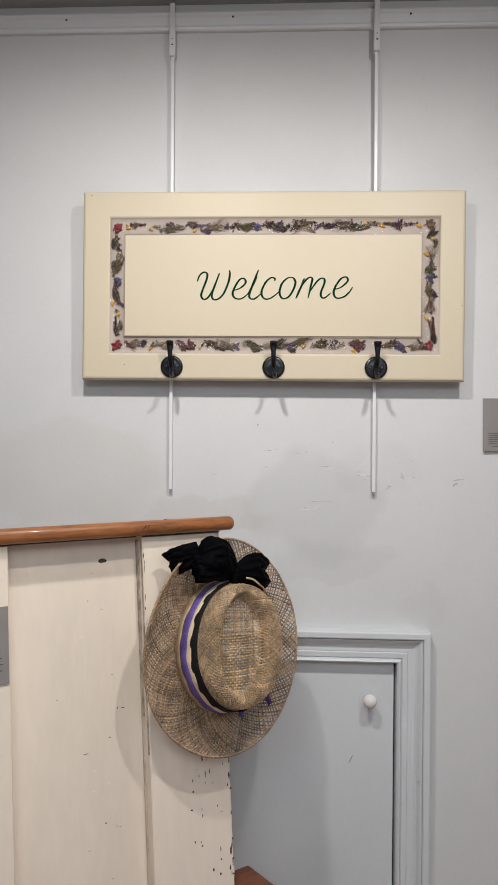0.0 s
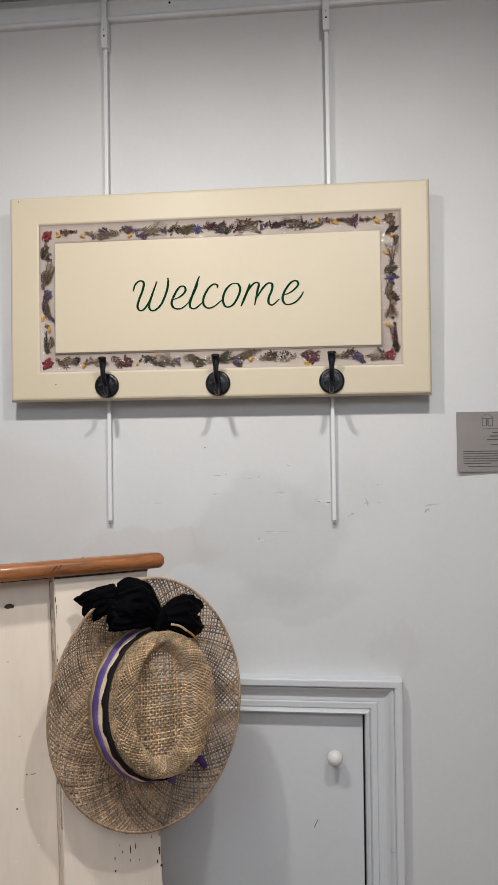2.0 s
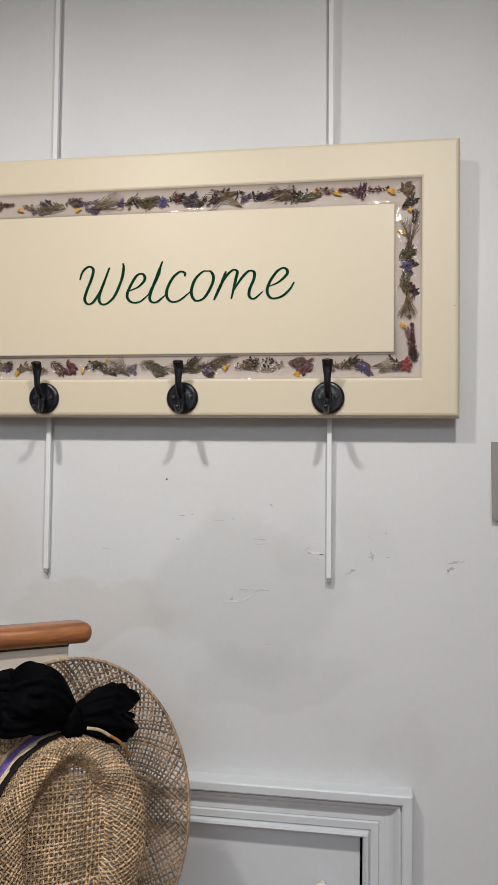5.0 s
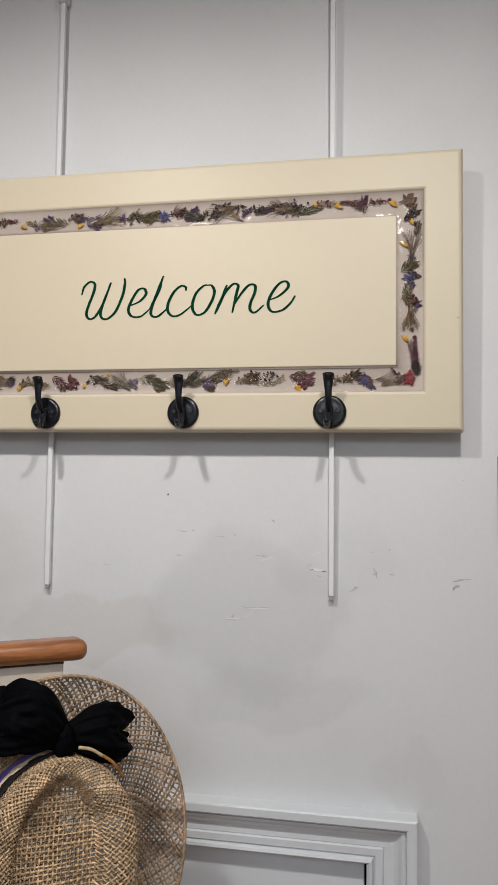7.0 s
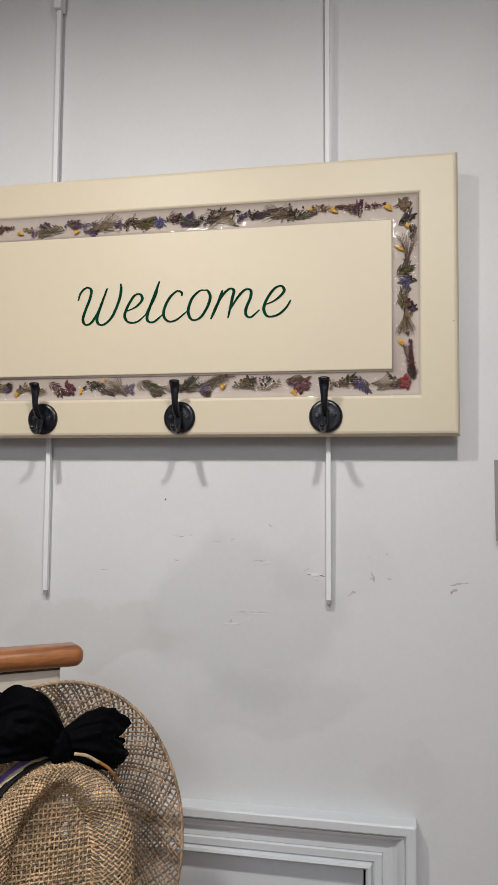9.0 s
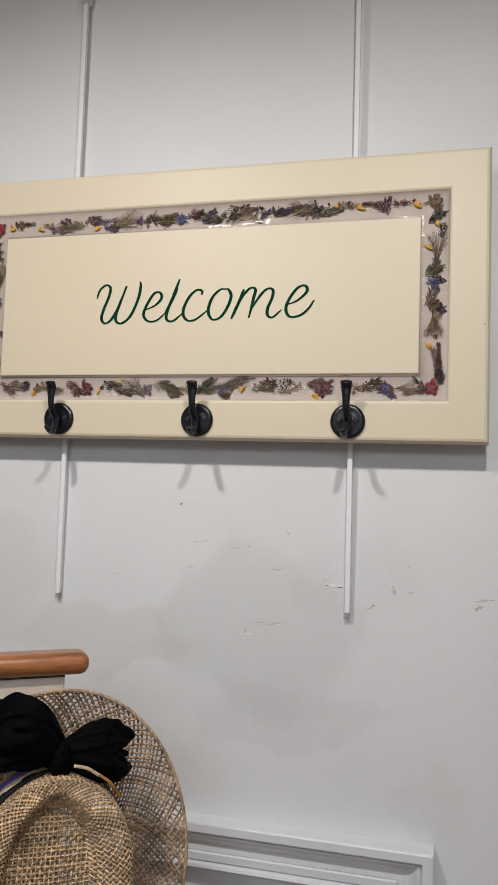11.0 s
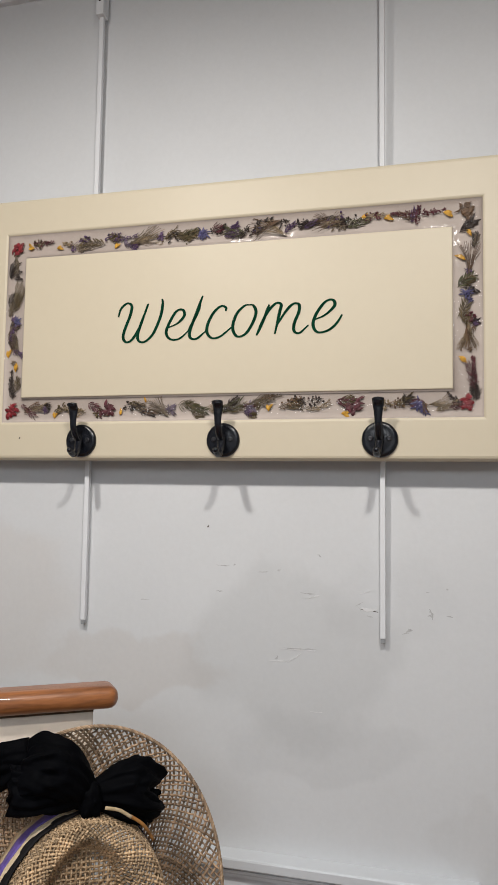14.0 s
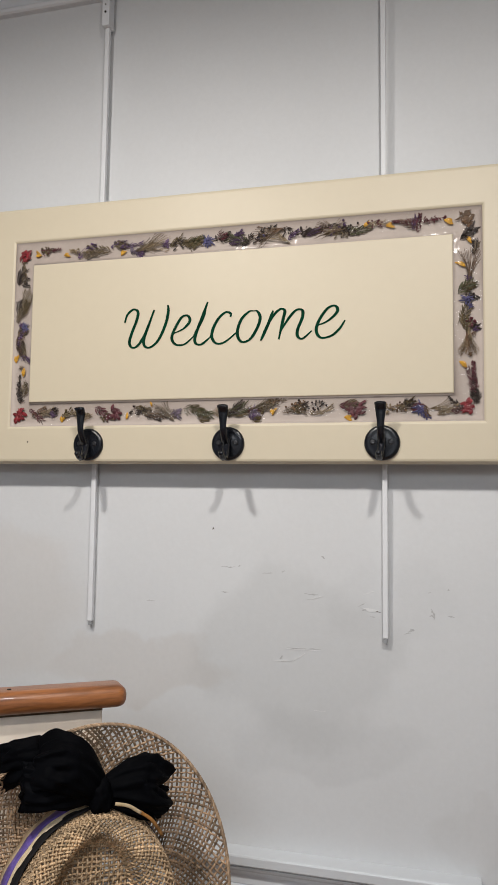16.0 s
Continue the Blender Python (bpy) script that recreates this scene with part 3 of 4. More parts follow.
        if abs(v.co.x) < 0.2995 and abs(v.co.y) < 0.1040:      # lies against the raised centre
            if abs(y) > 0.1040:
                v.co.y = math.copysign(0.1040, y)
            else:
                v.co.x = math.copysign(0.3030, x)
    nm = {"petal": "petal", "flower": "dried_flower", "rose": "dried_flower", "leaf": "dried_leaf", "fern": "dried_fern"}.get(kind, "dried_sprig")
    part(nm, bm, DRIED[colour], sign)


H, V = 0.0, math.pi / 2
rnd = random.Random(23)
TOPROW = """rose red -318 118 22 0|petal yellow -296 120 13 2.9|spike maroon -276 124 30 .1|petal yellow -248 116 11 .2|berries tan -236 119 14 0|sprig grey -214 121 44 .1|leaf olive -195 119 36 3.0
fern grey -205 117 30 .1|berries purple -162 125 26 0|sprig purple -146 124 34 .1|petal yellow -158 113 11 .9|petal lilac -143 117 14 1.2|flower lilac -139 113 12 0|fan tan -110 121 46 .35|fan grey -122 118 34 .3
flower purple -92 121 16 0|sprig olive -78 122 20 .6|leaf olive -58 122 32 .1|fern green -48 120 26 .4|flower blue -30 120 22 .3|berries dark -8 124 22 .1|leaf green 17 119 28 2.8|sprig dark 26 116 20 .9
flower purple 12 126 11 0|flower blue 43 119 10 0|flower blue 51 121 10 .6|fan brown 56 124 50 3.4|fan tan 68 120 44 2.6|berries dark 84 127 16 .2|sprig purple 92 118 18 .6|berries dark 106 123 24 .2|sprig dark 118 123 22 .1
fan brown 142 123 38 3.0|fan tan 150 121 34 .3|berries grey 158 117 16 0|leaf green 176 121 26 .3|petal yellow 191 125 12 .5|sprig tan 204 123 26 .05|petal yellow 222 122 13 .1|spike maroon 243 125 34 3.1
spike maroon 258 121 22 1.4|spike maroon 276 125 30 .1|petal yellow 296 121 14 -.4|rose brown 315 124 22 0|flower brown 320 117 15 0"""
SIDES = """leaf dark 318 103 22 .7|petal yellow 322 97 14 1.8|sprig dark 326 84 18 1.6|fan brown 322 64 44 1.5|petal yellow 312 66 15 2.2|flower purple 320 46 12 0|leaf green 316 32 22 .6|flower blue 318 17 20 0|flower blue 322 9 12 0
leaf olive 318 -6 30 1.4|fern olive 316 -12 24 -1.3|flower purple 328 -21 11 0|fan tan 319 -36 36 -1.6|fan brown 318 -40 30 -1.5|flower brown 321 -53 9 0|petal yellow 312 -66 13 -.8|spike maroon 325 -84 40 1.6|spike dark 325 -94 26 1.6
rose red 320 -120 24 0|spike dark 328 -108 18 1.6|sprig olive -318 96 34 -1.5|leaf dark -322 84 22 1.2|berries dark -314 78 14 1.5|leaf olive -314 46 38 1.4|fern olive -318 38 30 1.3|sprig grey -324 26 18 1.4|flower blue -315 9 20 0|flower purple -320 14 12 0
fern brown -318 -12 36 -1.5|sprig olive -315 -22 26 -1.4|sprig purple -312 -38 18 -.6|petal yellow -326 -36 14 1.5|petal yellow -312 -57 14 1.3|flower grey -318 -50 10 0|spike dark -318 -82 38 1.7|sprig dark -317 -88 30 1.6|rose red -318 -119 24 0"""
BOTTOM = """sprig maroon -292 -121 26 -.7|sprig brown -286 -118 26 .5|flower purple -263 -120 14 0|sprig tan -273 -117 22 .3|petal yellow -247 -127 12 1.4|sprig tan -236 -121 26 .2|fern tan -215 -123 26 .1|leaf maroon -186 -120 26 -.7|rose maroon -163 -119 22 0
sprig maroon -172 -124 22 .2|petal yellow -144 -125 11 1.0|berries dark -130 -117 20 -.1|sprig dark -124 -121 20 -.3|petal yellow -108 -108 9 1.5|sprig brown -104 -124 28 -.1|fern grey -84 -118 40 2.7|fan grey -88 -120 34 2.4|flower lilac -72 -122 22 0
fern green -44 -121 36 -.3|leaf green -34 -124 22 -.2|leaf green 12 -120 30 .35|fern olive 20 -119 30 .4|flower lilac 41 -122 24 0|flower purple 40 -127 16 0|fern grey 62 -114 44 .3|fan grey 56 -113 40 .3|petal yellow 66 -121 12 1.5
berries brown 98 -116 30 .2|berries dark 106 -113 18 -.3|sprig grey 94 -124 30 -.1|sprig tan 130 -119 32 .35|leaf maroon 172 -114 26 .1|rose maroon 177 -122 24 0|sprig maroon 166 -117 22 -.2|petal yellow 168 -132 13 -.2|berries tan 228 -120 26 .1
sprig olive 240 -117 20 .5|flower blue 258 -121 22 0|sprig blue 263 -127 16 -.9|fan tan 287 -120 30 .1|sprig tan 292 -124 26 .4|spike dark 303 -116 22 2.4|sprig maroon 308 -124 22 .1|fern tan -8 -121 24 .1"""
for text in (TOPROW, SIDES, BOTTOM):
    for item in text.replace("\n", "|").split("|"):
        kind, colour, x, y, size, ang = item.split()
        if kind not in ("petal", "rose") and rnd.random() < 0.62:
            plant(rnd.choice(("sprig", "fern", "berries")), rnd.choice(("brown", "olive", "dark", "purple", "maroon", "olive", "grey", "dark")), float(x) * 0.001 + rnd.uniform(-0.006, 0.006), float(y) * 0.001 + rnd.uniform(-0.005, 0.005), float(size) * 0.00078, float(ang) + rnd.uniform(-0.4, 0.4), rnd)
        plant(kind, colour, float(x) * 0.001, float(y) * 0.001, float(size) * (0.00098 if kind == "rose" else 0.00104), float(ang), rnd)


def coat_hook(x, twist=0.0):
    hook = empty("coat_hook", SIGN @ pose(x, -0.1655, 0.0), "black iron double coat hook screwed to the cream board", "coat hook", "coat hooks on the sign")
    part("back_plate", lathe(bmesh.new(), ((0.0228, 0.0), (0.0228, 0.0022), (0.0215, 0.0040), (0.0185, 0.0050), (0.0170, 0.0047), (0.0120, 0.0056), (0, 0.0062)), 40), BLACK, hook, "", True)
    path = spline([(0, -0.004, 0.005), (0, 0.004, 0.017), (0, 0.016, 0.025), (0, 0.030, 0.0265), (0, 0.041, 0.0265), (0, 0.0485, 0.031)], 6)
    n = len(path)
    bm = bmesh.new()
    rad = [0.0056 - 0.0010 * math.sin(math.pi * min(1, i / n * 1.3)) + (0.0022 * max(0, i / n - 0.5) * 2) for i in range(n)]
    tube(bm, path, rad, 14, 0.5, Vector((0, 0, 1)))
    bmesh.ops.create_uvsphere(bm, u_segments=12, v_segments=8, radius=0.0066, matrix=Matrix.Translation((0, 0.0480, 0.031)) @ Matrix.Diagonal((1.15, 0.4, 0.6, 1)))
    part("upper_arm", bm, BLACK, hook, "", True)
    path = spline([(0, 0.006, 0.006), (twist * 0.3, -0.006, 0.0125), (twist * 0.7, -0.0145, 0.019), (twist, -0.0200, 0.0275), (twist, -0.0200, 0.0360), (twist, -0.0155, 0.0425)], 6)
    bm = bmesh.new()
    tube(bm, path, [0.0056 - 0.0018 * i / len(path) for i in range(len(path))], 12, 0.8)
    bmesh.ops.create_uvsphere(bm, u_segments=12, v_segments=8, radius=0.0040, matrix=Matrix.Translation((twist, -0.0155, 0.0425)))
    part("lower_prong", bm, BLACK, hook, "", True)
    for sx in (-1, 1):
        part("screw", lathe(bmesh.new(), ((0.0034, 0.0), (0.0034, 0.0008), (0.0022, 0.0014), (0.0009, 0.0012), (0, 0.0006)), 14, pose(sx * 0.0115, 0.001, 0.0056)), STEEL, hook, "dark steel screw", True)
    return hook


for x, twist in ((-0.202, 0.005), (0.0055, 0.003), (0.2115, -0.001)):
    coat_hook(x, twist)


# ---- printed cards ----
def text_card(m, w, h, curl, label, house=True):
    card = empty("text_card", m, label, "sign card")
    bm = bmesh.new()
    nx, nz = 8, 6

    def lift(u, v):
        return curl * (1 - u) ** 2 * (1 - v) ** 1.5
    f = [[bm.verts.new((w * i / nx, -0.0022 - lift(i / nx, j / nz), h * j / nz)) for i in range(nx + 1)] for j in range(nz + 1)]
    b = [[bm.verts.new((w * i / nx, -0.0002 - lift(i / nx, j / nz), h * j / nz)) for i in range(nx + 1)] for j in range(nz + 1)]
    for j in range(nz):
        for i in range(nx):
            bm.faces.new((f[j][i], f[j][i + 1], f[j + 1][i + 1], f[j + 1][i]))
            bm.faces.new((b[j][i], b[j + 1][i], b[j + 1][i + 1], b[j][i + 1]))
    for j in range(nz):
        bm.faces.new((f[j][0], f[j + 1][0], b[j + 1][0], b[j][0]))
        bm.faces.new((f[j][nx], b[j][nx], b[j + 1][nx], f[j + 1][nx]))
    for i in range(nx):
        bm.faces.new((f[0][i], b[0][i], b[0][i + 1], f[0][i + 1]))
        bm.faces.new((f[nz][i], f[nz][i + 1], b[nz][i + 1], b[nz][i]))
    part("card", bm, CARD, card)

    def bar(x, z, lw, lh):
        bm = bmesh.new()
        n = max(1, int(lw / 0.008))
        for k in range(n):
            xa, xb = x + lw * k / n, x + lw * (k + 1) / n
            d = lift((xa + xb) / 2 / w, (z + lh / 2) / h)
            box(bm, (xa, -0.0028 - d, z), (xb, -0.0012 - d, z + lh))
        part("print_bar", bm, INK, card)
    for k, lw in enumerate((0.86, 0.84, 0.87, 0.83, 0.86, 0.32)):
        bar(w * 0.07, h * (0.335 - 0.040 * k), w * lw, 0.0013)
    bar(w * 0.12, h * 0.085, w * 0.5, 0.0010)
    for k, lw in enumerate((0.10, 0.14, 0.18)):
        bar(w * (0.5 - lw * 0.8), h * (0.64 - 0.058 * k), w * lw * 1.6, 0.0020)
    bar(w * 0.40, h * 0.44, w * 0.2, 0.0016)
    if house:
        for x, z, lw, lh in ((0.30, 0.76, 0.006, 0.13), (0.42, 0.76, 0.006, 0.13), (0.30, 0.76, 0.125, 0.008), (0.345, 0.78, 0.012, 0.09), (0.365, 0.78, 0.012, 0.09), (0.30, 0.885, 0.125, 0.007), (0.50, 0.82, 0.22, 0.007), (0.31, 0.71, 0.20, 0.007)):
            bar(w * x, h * z, w * lw, max(0.0008, h * lh))
        for sx, tilt in ((0.325, -38), (0.40, 38)):
            part("print_bar", box(bmesh.new(), (-0.006, -0.0012, -0.0004), (0.006, 0, 0.0004), m=pose(w * sx, -0.0012 - lift(sx, 0.93), h * 0.93, 0, tilt, 0)), INK, card)
    return card


text_card(pose(0.409, WY, 1.4865), 0.150, 0.1085, 0.007, "grey printed text card stuck on the wall, its corner curling")

# ---- plank panel on a table ----
PANEL = pose(-0.2450, 1.2835, 1.3302, -1.2) @ pose(0, 0, 0, 0, 0, 32) @ pose(0, 0, 0, -4.6, -1.6, 0)   # x along, y back, z up from the top edge
panel = empty("plank_panel", PANEL, "old cream-painted plank panel with varnished wooden cap, on a table", "panel")


def low(x):
    return -(0.602 + 0.028 * x)


PROUD, SUNK = -0.014, 0.015     # faces of the stiles and of the sunk board


def plank(x0, x1, seed, face, worn_right=False):
    rnd = random.Random(seed)
    bm = bmesh.new()
    n = 60
    rows = []
    for k in range(n + 1):
        t = k / n
        a, b = rnd.uniform(-0.0003, 0.0003), rnd.uniform(-0.0004, 0.0004)
        if worn_right:
            b = -abs(rnd.gauss(0, 0.0011)) * (0.3 + t)
        z0, z1 = 0.004 + t * (low(x0) - 0.004), 0.004 + t * (low(x1) - 0.004)
        rows.append([bm.verts.new(c) for c in ((x0 + a, 0.026, z0), (x0 + a, face + 0.0018, z0), (x0 + 0.0018 + a, face, z0), (x1 - 0.0018 + b, face, z1), (x1 + b, face + 0.0016, z1), (x1, 0.026, z1))])
    for a, b in zip(rows, rows[1:]):
        for k in range(5):
            f = bm.faces.new((a[k], a[k + 1], b[k + 1], b[k]))
            if worn_right and k == 4:
                f.material_index = 1
        bm.faces.new((a[5], a[0], b[0], b[5]))
    bm.faces.new(rows[0])
    bm.faces.new(rows[-1])
    return part("plank", bm, (PLANK, BARE), panel)


plank(-0.0010, 0.1462, 1, PROUD, True)
plank(-0.2220, -0.0014, 2, SUNK)
plank(-0.4400, -0.2225, 3, PROUD)
plank(-0.6600, -0.4430, 4, PROUD)
part("joint_filler", box(bmesh.new(), (-0.0034, SUNK - 0.0060, low(0) + 0.002), (-0.0012, SUNK + 0.002, -0.24)), OLDPAINT, panel)
part("joint_filler", box(bmesh.new(), (-0.0030, SUNK - 0.0110, -0.30), (-0.0012, SUNK + 0.002, -0.004)), JOINT, panel)
part("joint_filler", box(bmesh.new(), (-0.0020, PROUD + 0.0022, -0.36), (-0.0008, PROUD + 0.0075, -0.004)), JOINT, panel)
part("joint_filler", box(bmesh.new(), (-0.4434, PROUD + 0.0014, low(-0.44) + 0.002), (-0.4396, PROUD + 0.010, -0.02)), OLDPAINT, panel)
cap = bmesh.new()
box(cap, (-0.70, -0.033, 0.0035), (0.172, 0.027, 0.0282), 0.0108, 5)
part("cap_rail", cap, CAPWOOD, panel, "varnished orange-brown rounded cap", True)
KNOTWOOD = material("dark knot in pine", (0.15, 0.050, 0.018), 0.42, vary=0.3, scale=60, grain=200)
for x, w, tilt in ((-0.004, 0.0034, 52), (0.003, 0.0022, 38), (-0.013, 0.0010, 64)):
    part("knot_streak", box(bmesh.new(), (-w / 2, -0.0004, -0.0065), (w / 2, 0.002, 0.0065), 0.0003, 1, pose(x, -0.0331, 0.0160, 0, tilt, 0)), KNOTWOOD, panel, "dark knot streak in the cap")
for x0, x1, face in ((-0.66, -0.2225, PROUD), (-0.2215, -0.0014, SUNK), (-0.0008, 0.1460, PROUD)):
    part("dark_gap", box(bmesh.new(), (x0, face - 0.0022, 0.0004), (x1, face + 0.004, 0.0034)), BARE, panel, "dark gap under the cap")
part("nail_head", lathe(bmesh.new(), ((0, 0.0008), (0.0022, 0.0006), (0.0024, -0.001), (0, -0.001)), 10, pose(0.045, -0.010, 0.0286)), DARK, panel)


def flake(x, z, w, h, seed, mat=CHIP_AND_SHADE):
    rnd = random.Random(seed)
    bm = bmesh.new()
    n = 9
    ring = [(x + 0.5 * w * rnd.uniform(0.5, 1) * math.cos(2 * math.pi * k / n), z + 0.5 * h * rnd.uniform(0.5, 1) * math.sin(2 * math.pi * k / n)) for k in range(n)]
    face = SUNK if -0.222 < x < -0.002 else PROUD
    f = [bm.verts.new((a, face - 0.0004, b)) for a, b in ring]
    g = [bm.verts.new((a, face + 0.0006, b)) for a, b in ring]
    bm.faces.new(f)
    for k in range(n):
        bm.faces.new((f[k], f[(k + 1) % n], g[(k + 1) % n], g[k]))
    part("paint_chip", bm, mat, panel)


rnd = random.Random(5)
for i, (x, z, w, h) in enumerate(((-0.067, -0.035, 0.017, 0.011), (-0.049, -0.281, 0.004, 0.003), (-0.040, -0.282, 0.010, 0.0012), (-0.064, -0.326, 0.004, 0.003), (-0.094, -0.10, 0.003, 0.002),
                                  (-0.085, -0.055, 0.002, 0.002), (0.101, -0.410, 0.0022, 0.016), (0.109, -0.407, 0.0022, 0.013), (0.093, -0.478, 0.002, 0.009), (0.121, -0.468, 0.002, 0.007),
                                  (0.077, -0.417, 0.002, 0.007), (0.089, -0.411, 0.0018, 0.006), (0.097, -0.385, 0.0016, 0.008), (0.104, -0.387, 0.0014, 0.006), (0.077, -0.435, 0.004, 0.005), (0.073, -0.464, 0.005, 0.004),
                                  (0.092, -0.467, 0.0016, 0.006), (0.100, -0.425, 0.0014, 0.005), (0.077, -0.517, 0.003, 0.006), (0.114, -0.428, 0.003, 0.002), (0.085, -0.400, 0.002, 0.002), (0.088, -0.52, 0.003, 0.004),
                                  (0.090, -0.526, 0.003, 0.004), (0.124, -0.540, 0.002, 0.013), (0.124, -0.557, 0.003, 0.005), (0.109, -0.570, 0.004, 0.007), (0.122, -0.580, 0.004, 0.006), (0.141, -0.575, 0.003, 0.011),
                                  (0.095, -0.384, 0.002, 0.010), (0.135, -0.40, 0.0015, 0.006), (-0.075, -0.46, 0.003, 0.003), (-0.10, -0.575, 0.010, 0.003), (0.139, -0.016, 0.004, 0.003), (-0.105, -0.345, 0.012, 0.001))):
    flake(x + (0.004 if x < 0 else -0.0035), z, w, h, i)
for k in range(16):
    flake(rnd.uniform(0.139, 0.1450), rnd.uniform(-0.60, -0.36), rnd.uniform(0.0015, 0.0045), rnd.uniform(0.004, 0.016), 60 + k, BARE if k % 3 else CHIP_AND_SHADE)
for k in range(8):
    flake(rnd.choice((0.0002, 0.0012)), rnd.uniform(-0.30, -0.01), rnd.uniform(0.0008, 0.002), rnd.uniform(0.004, 0.02), 90 + k, BARE)
FLECK = material("lifted pale paint", (0.86, 0.80, 0.72), 0.5, vary=0.06, scale=60)
DULL = material("worn grey-brown paint", (0.50, 0.44, 0.37), 0.6, vary=0.15, scale=60)
for k in range(26):
    x = rnd.choice((rnd.uniform(-0.20, -0.012), rnd.uniform(-0.11, -0.03), rnd.uniform(0.02, 0.13)))
    flake(x, rnd.uniform(-0.55, -0.05), rnd.uniform(0.003, 0.010), rnd.uniform(0.0012, 0.0035), 130 + k, FLECK if k % 3 else DULL)
text_card(PANEL @ pose(-0.375, PROUD - 0.0002, -0.208), 0.150, 0.117, 0.004, "grey printed text card on the painted planks", False)

TAB = Matrix.Translation((-0.056, 1.3848, 0.0034)) @ pose(0, 0, 0, 0, 0, 39)
table = empty("table", TAB, "red-brown wooden table holding the plank panel", "table")
part("tabletop", box(bmesh.new(), (-1.0, -0.46, 0.695), (0.0, 0.0, 0.7195), 0.004, 2), REDWOOD, table)
for nm, lo, hi in (("apron", (-0.95, -0.42, 0.60), (-0.05, -0.40, 0.695)), ("apron", (-0.95, -0.06, 0.60), (-0.05, -0.04, 0.695)), ("apron", (-0.97, -0.40, 0.60), (-0.95, -0.06, 0.695)), ("apron", (-0.05, -0.40, 0.60), (-0.03, -0.06, 0.695))):
    part(nm, box(bmesh.new(), lo, hi, 0.002, 1), REDWOOD, table)
for x in (-0.97, -0.08):
    for y in (-0.43, -0.08):
        bm = box(bmesh.new(), (x, y, -0.0034), (x + 0.05, y + 0.05, 0.60), 0.004, 2)
        for v in bm.verts:
            if v.co.z < 0.1:
                v.co.x += (x + 0.025 - v.co.x) * 0.35
                v.co.y += (y + 0.025 - v.co.y) * 0.35
        part("leg", bm, REDWOOD, table)

# ---- straw hat ----
HAT = pose(-0.097, 1.2926, 1.1455, -1.2) @ pose(0, 0, 0, 0, 0, 40) @ pose(0, 0, 0, -7) @ pose(0, 0, 0, 90) @ pose(0, 0, 0, 0, 0, -3)   # x right, y up, z out
hat = empty("straw_hat", HAT, "open-weave straw hat with black bow and purple ribbon on planks", "hat")
BX, BY, CX, CY, RX, RY = 0.157, 0.180, 0.091, 0.107, 0.079, 0.098


def brim_point(a, s, off=0.0):
    """a: angle, s: 0 at the crown, 1 at the rim."""
    s = max(s, 0.0)
    e = s ** 0.95
    rx, ry = CX + (BX - CX) * e, CY + (BY - CY) * e
    z = -0.012 - 0.007 * math.sin(math.pi * s) + 0.013 * s ** 2.2
    z += 0.009 * s * s * math.cos(2 * (a - math.radians(140))) + 0.004 * s * s * max(0, math.cos(a - math.radians(60))) + 0.004 * s * math.sin(3 * a + 0.5)
    swell = 1 + 0.036 * e * max(0, math.cos(a - math.radians(56))) ** 4
    return Vector((rx * swell * math.cos(a), ry * swell * math.sin(a), z + off))


def crown_side(a, s, off=0.0):
    """s: 0 at the brim, 1 on the ridge."""
    k = math.sin(s * math.pi / 2)
    inn = 1 - math.cos(s * math.pi / 2)
    rx, ry = CX + (RX - CX) * (0.45 * s + 0.55 * inn), CY + (RY - CY) * (0.45 * s + 0.55 * inn)
    z = -0.012 + 0.078 * (0.75 * s + 0.25 * k)
    d = off
    return Vector(((rx + d) * math.cos(a) - 0.004 * s, (ry + d) * math.sin(a) + 0.005 * s, z + (off if s > 0.9 else 0)))


OVAL = (0.004, 0.047, 0.083)      # offset and half axes of the sunk oval


def crown_top(x, y, off=0.0):
    r = math.hypot(x / RX, y / RY)
    r2 = math.hypot((x + OVAL[0]) / OVAL[1], y / OVAL[2])     # the sunk oval
    roll = 0.006 * math.sin(math.pi * min(1, max(0, (1 - r) / 0.36)))
    k = min(1, max(0, (1.10 - r2) / 0.24))
    sink = -0.018 * k * k * (3 - 2 * k) + 0.004 * max(0, 1 - r2)
    return Vector((x - 0.004, y + 0.005, 0.066 + roll * (1 - k) + sink + off))


def crown_ring(a, s, off=0.0):
    """The rolled shoulder: s 0 on the ridge, 1 on the edge of the sunk oval."""
    c, d = math.cos(a), math.sin(a)
    return crown_top(RX * c + (OVAL[1] * 0.90 * c - OVAL[0] - RX * c) * s, RY * d + (OVAL[2] * 0.90 * d - RY * d) * s, off)


class Weave:
    def __init__(self):
        self.v, self.f = [], []

    def strand(self, path, normals, w, h):
        base, n = len(self.v), len(path)
        for i, q in enumerate(path):
            d = (path[min(i + 1, n - 1)] - path[max(i - 1, 0)]).normalized()
            nn = normals[i]
            s = d.cross(nn).normalized()
            self.v += [q + s * w, q + nn * h, q - s * w, q - nn * h]
        for i in range(n - 1):
            for k in range(4):
                a, b = base + 4 * i + k, base + 4 * i + (k + 1) % 4
                self.f.append((a, b, b + 4, a + 4))

    def done(self, name, parent, label="", mat=None):
        ob = raw(name, self.v, self.f, mat or STRAW, parent, label, True)
        ob["kind"] = "stuff"
        return ob


def surface_normal(fn, a, s):
    e = 1e-3
    du, dv = fn(a + e, s) - fn(a - e, s), fn(a, s + e) - fn(a, s - e)
    n = du.cross(dv).normalized()
    return n


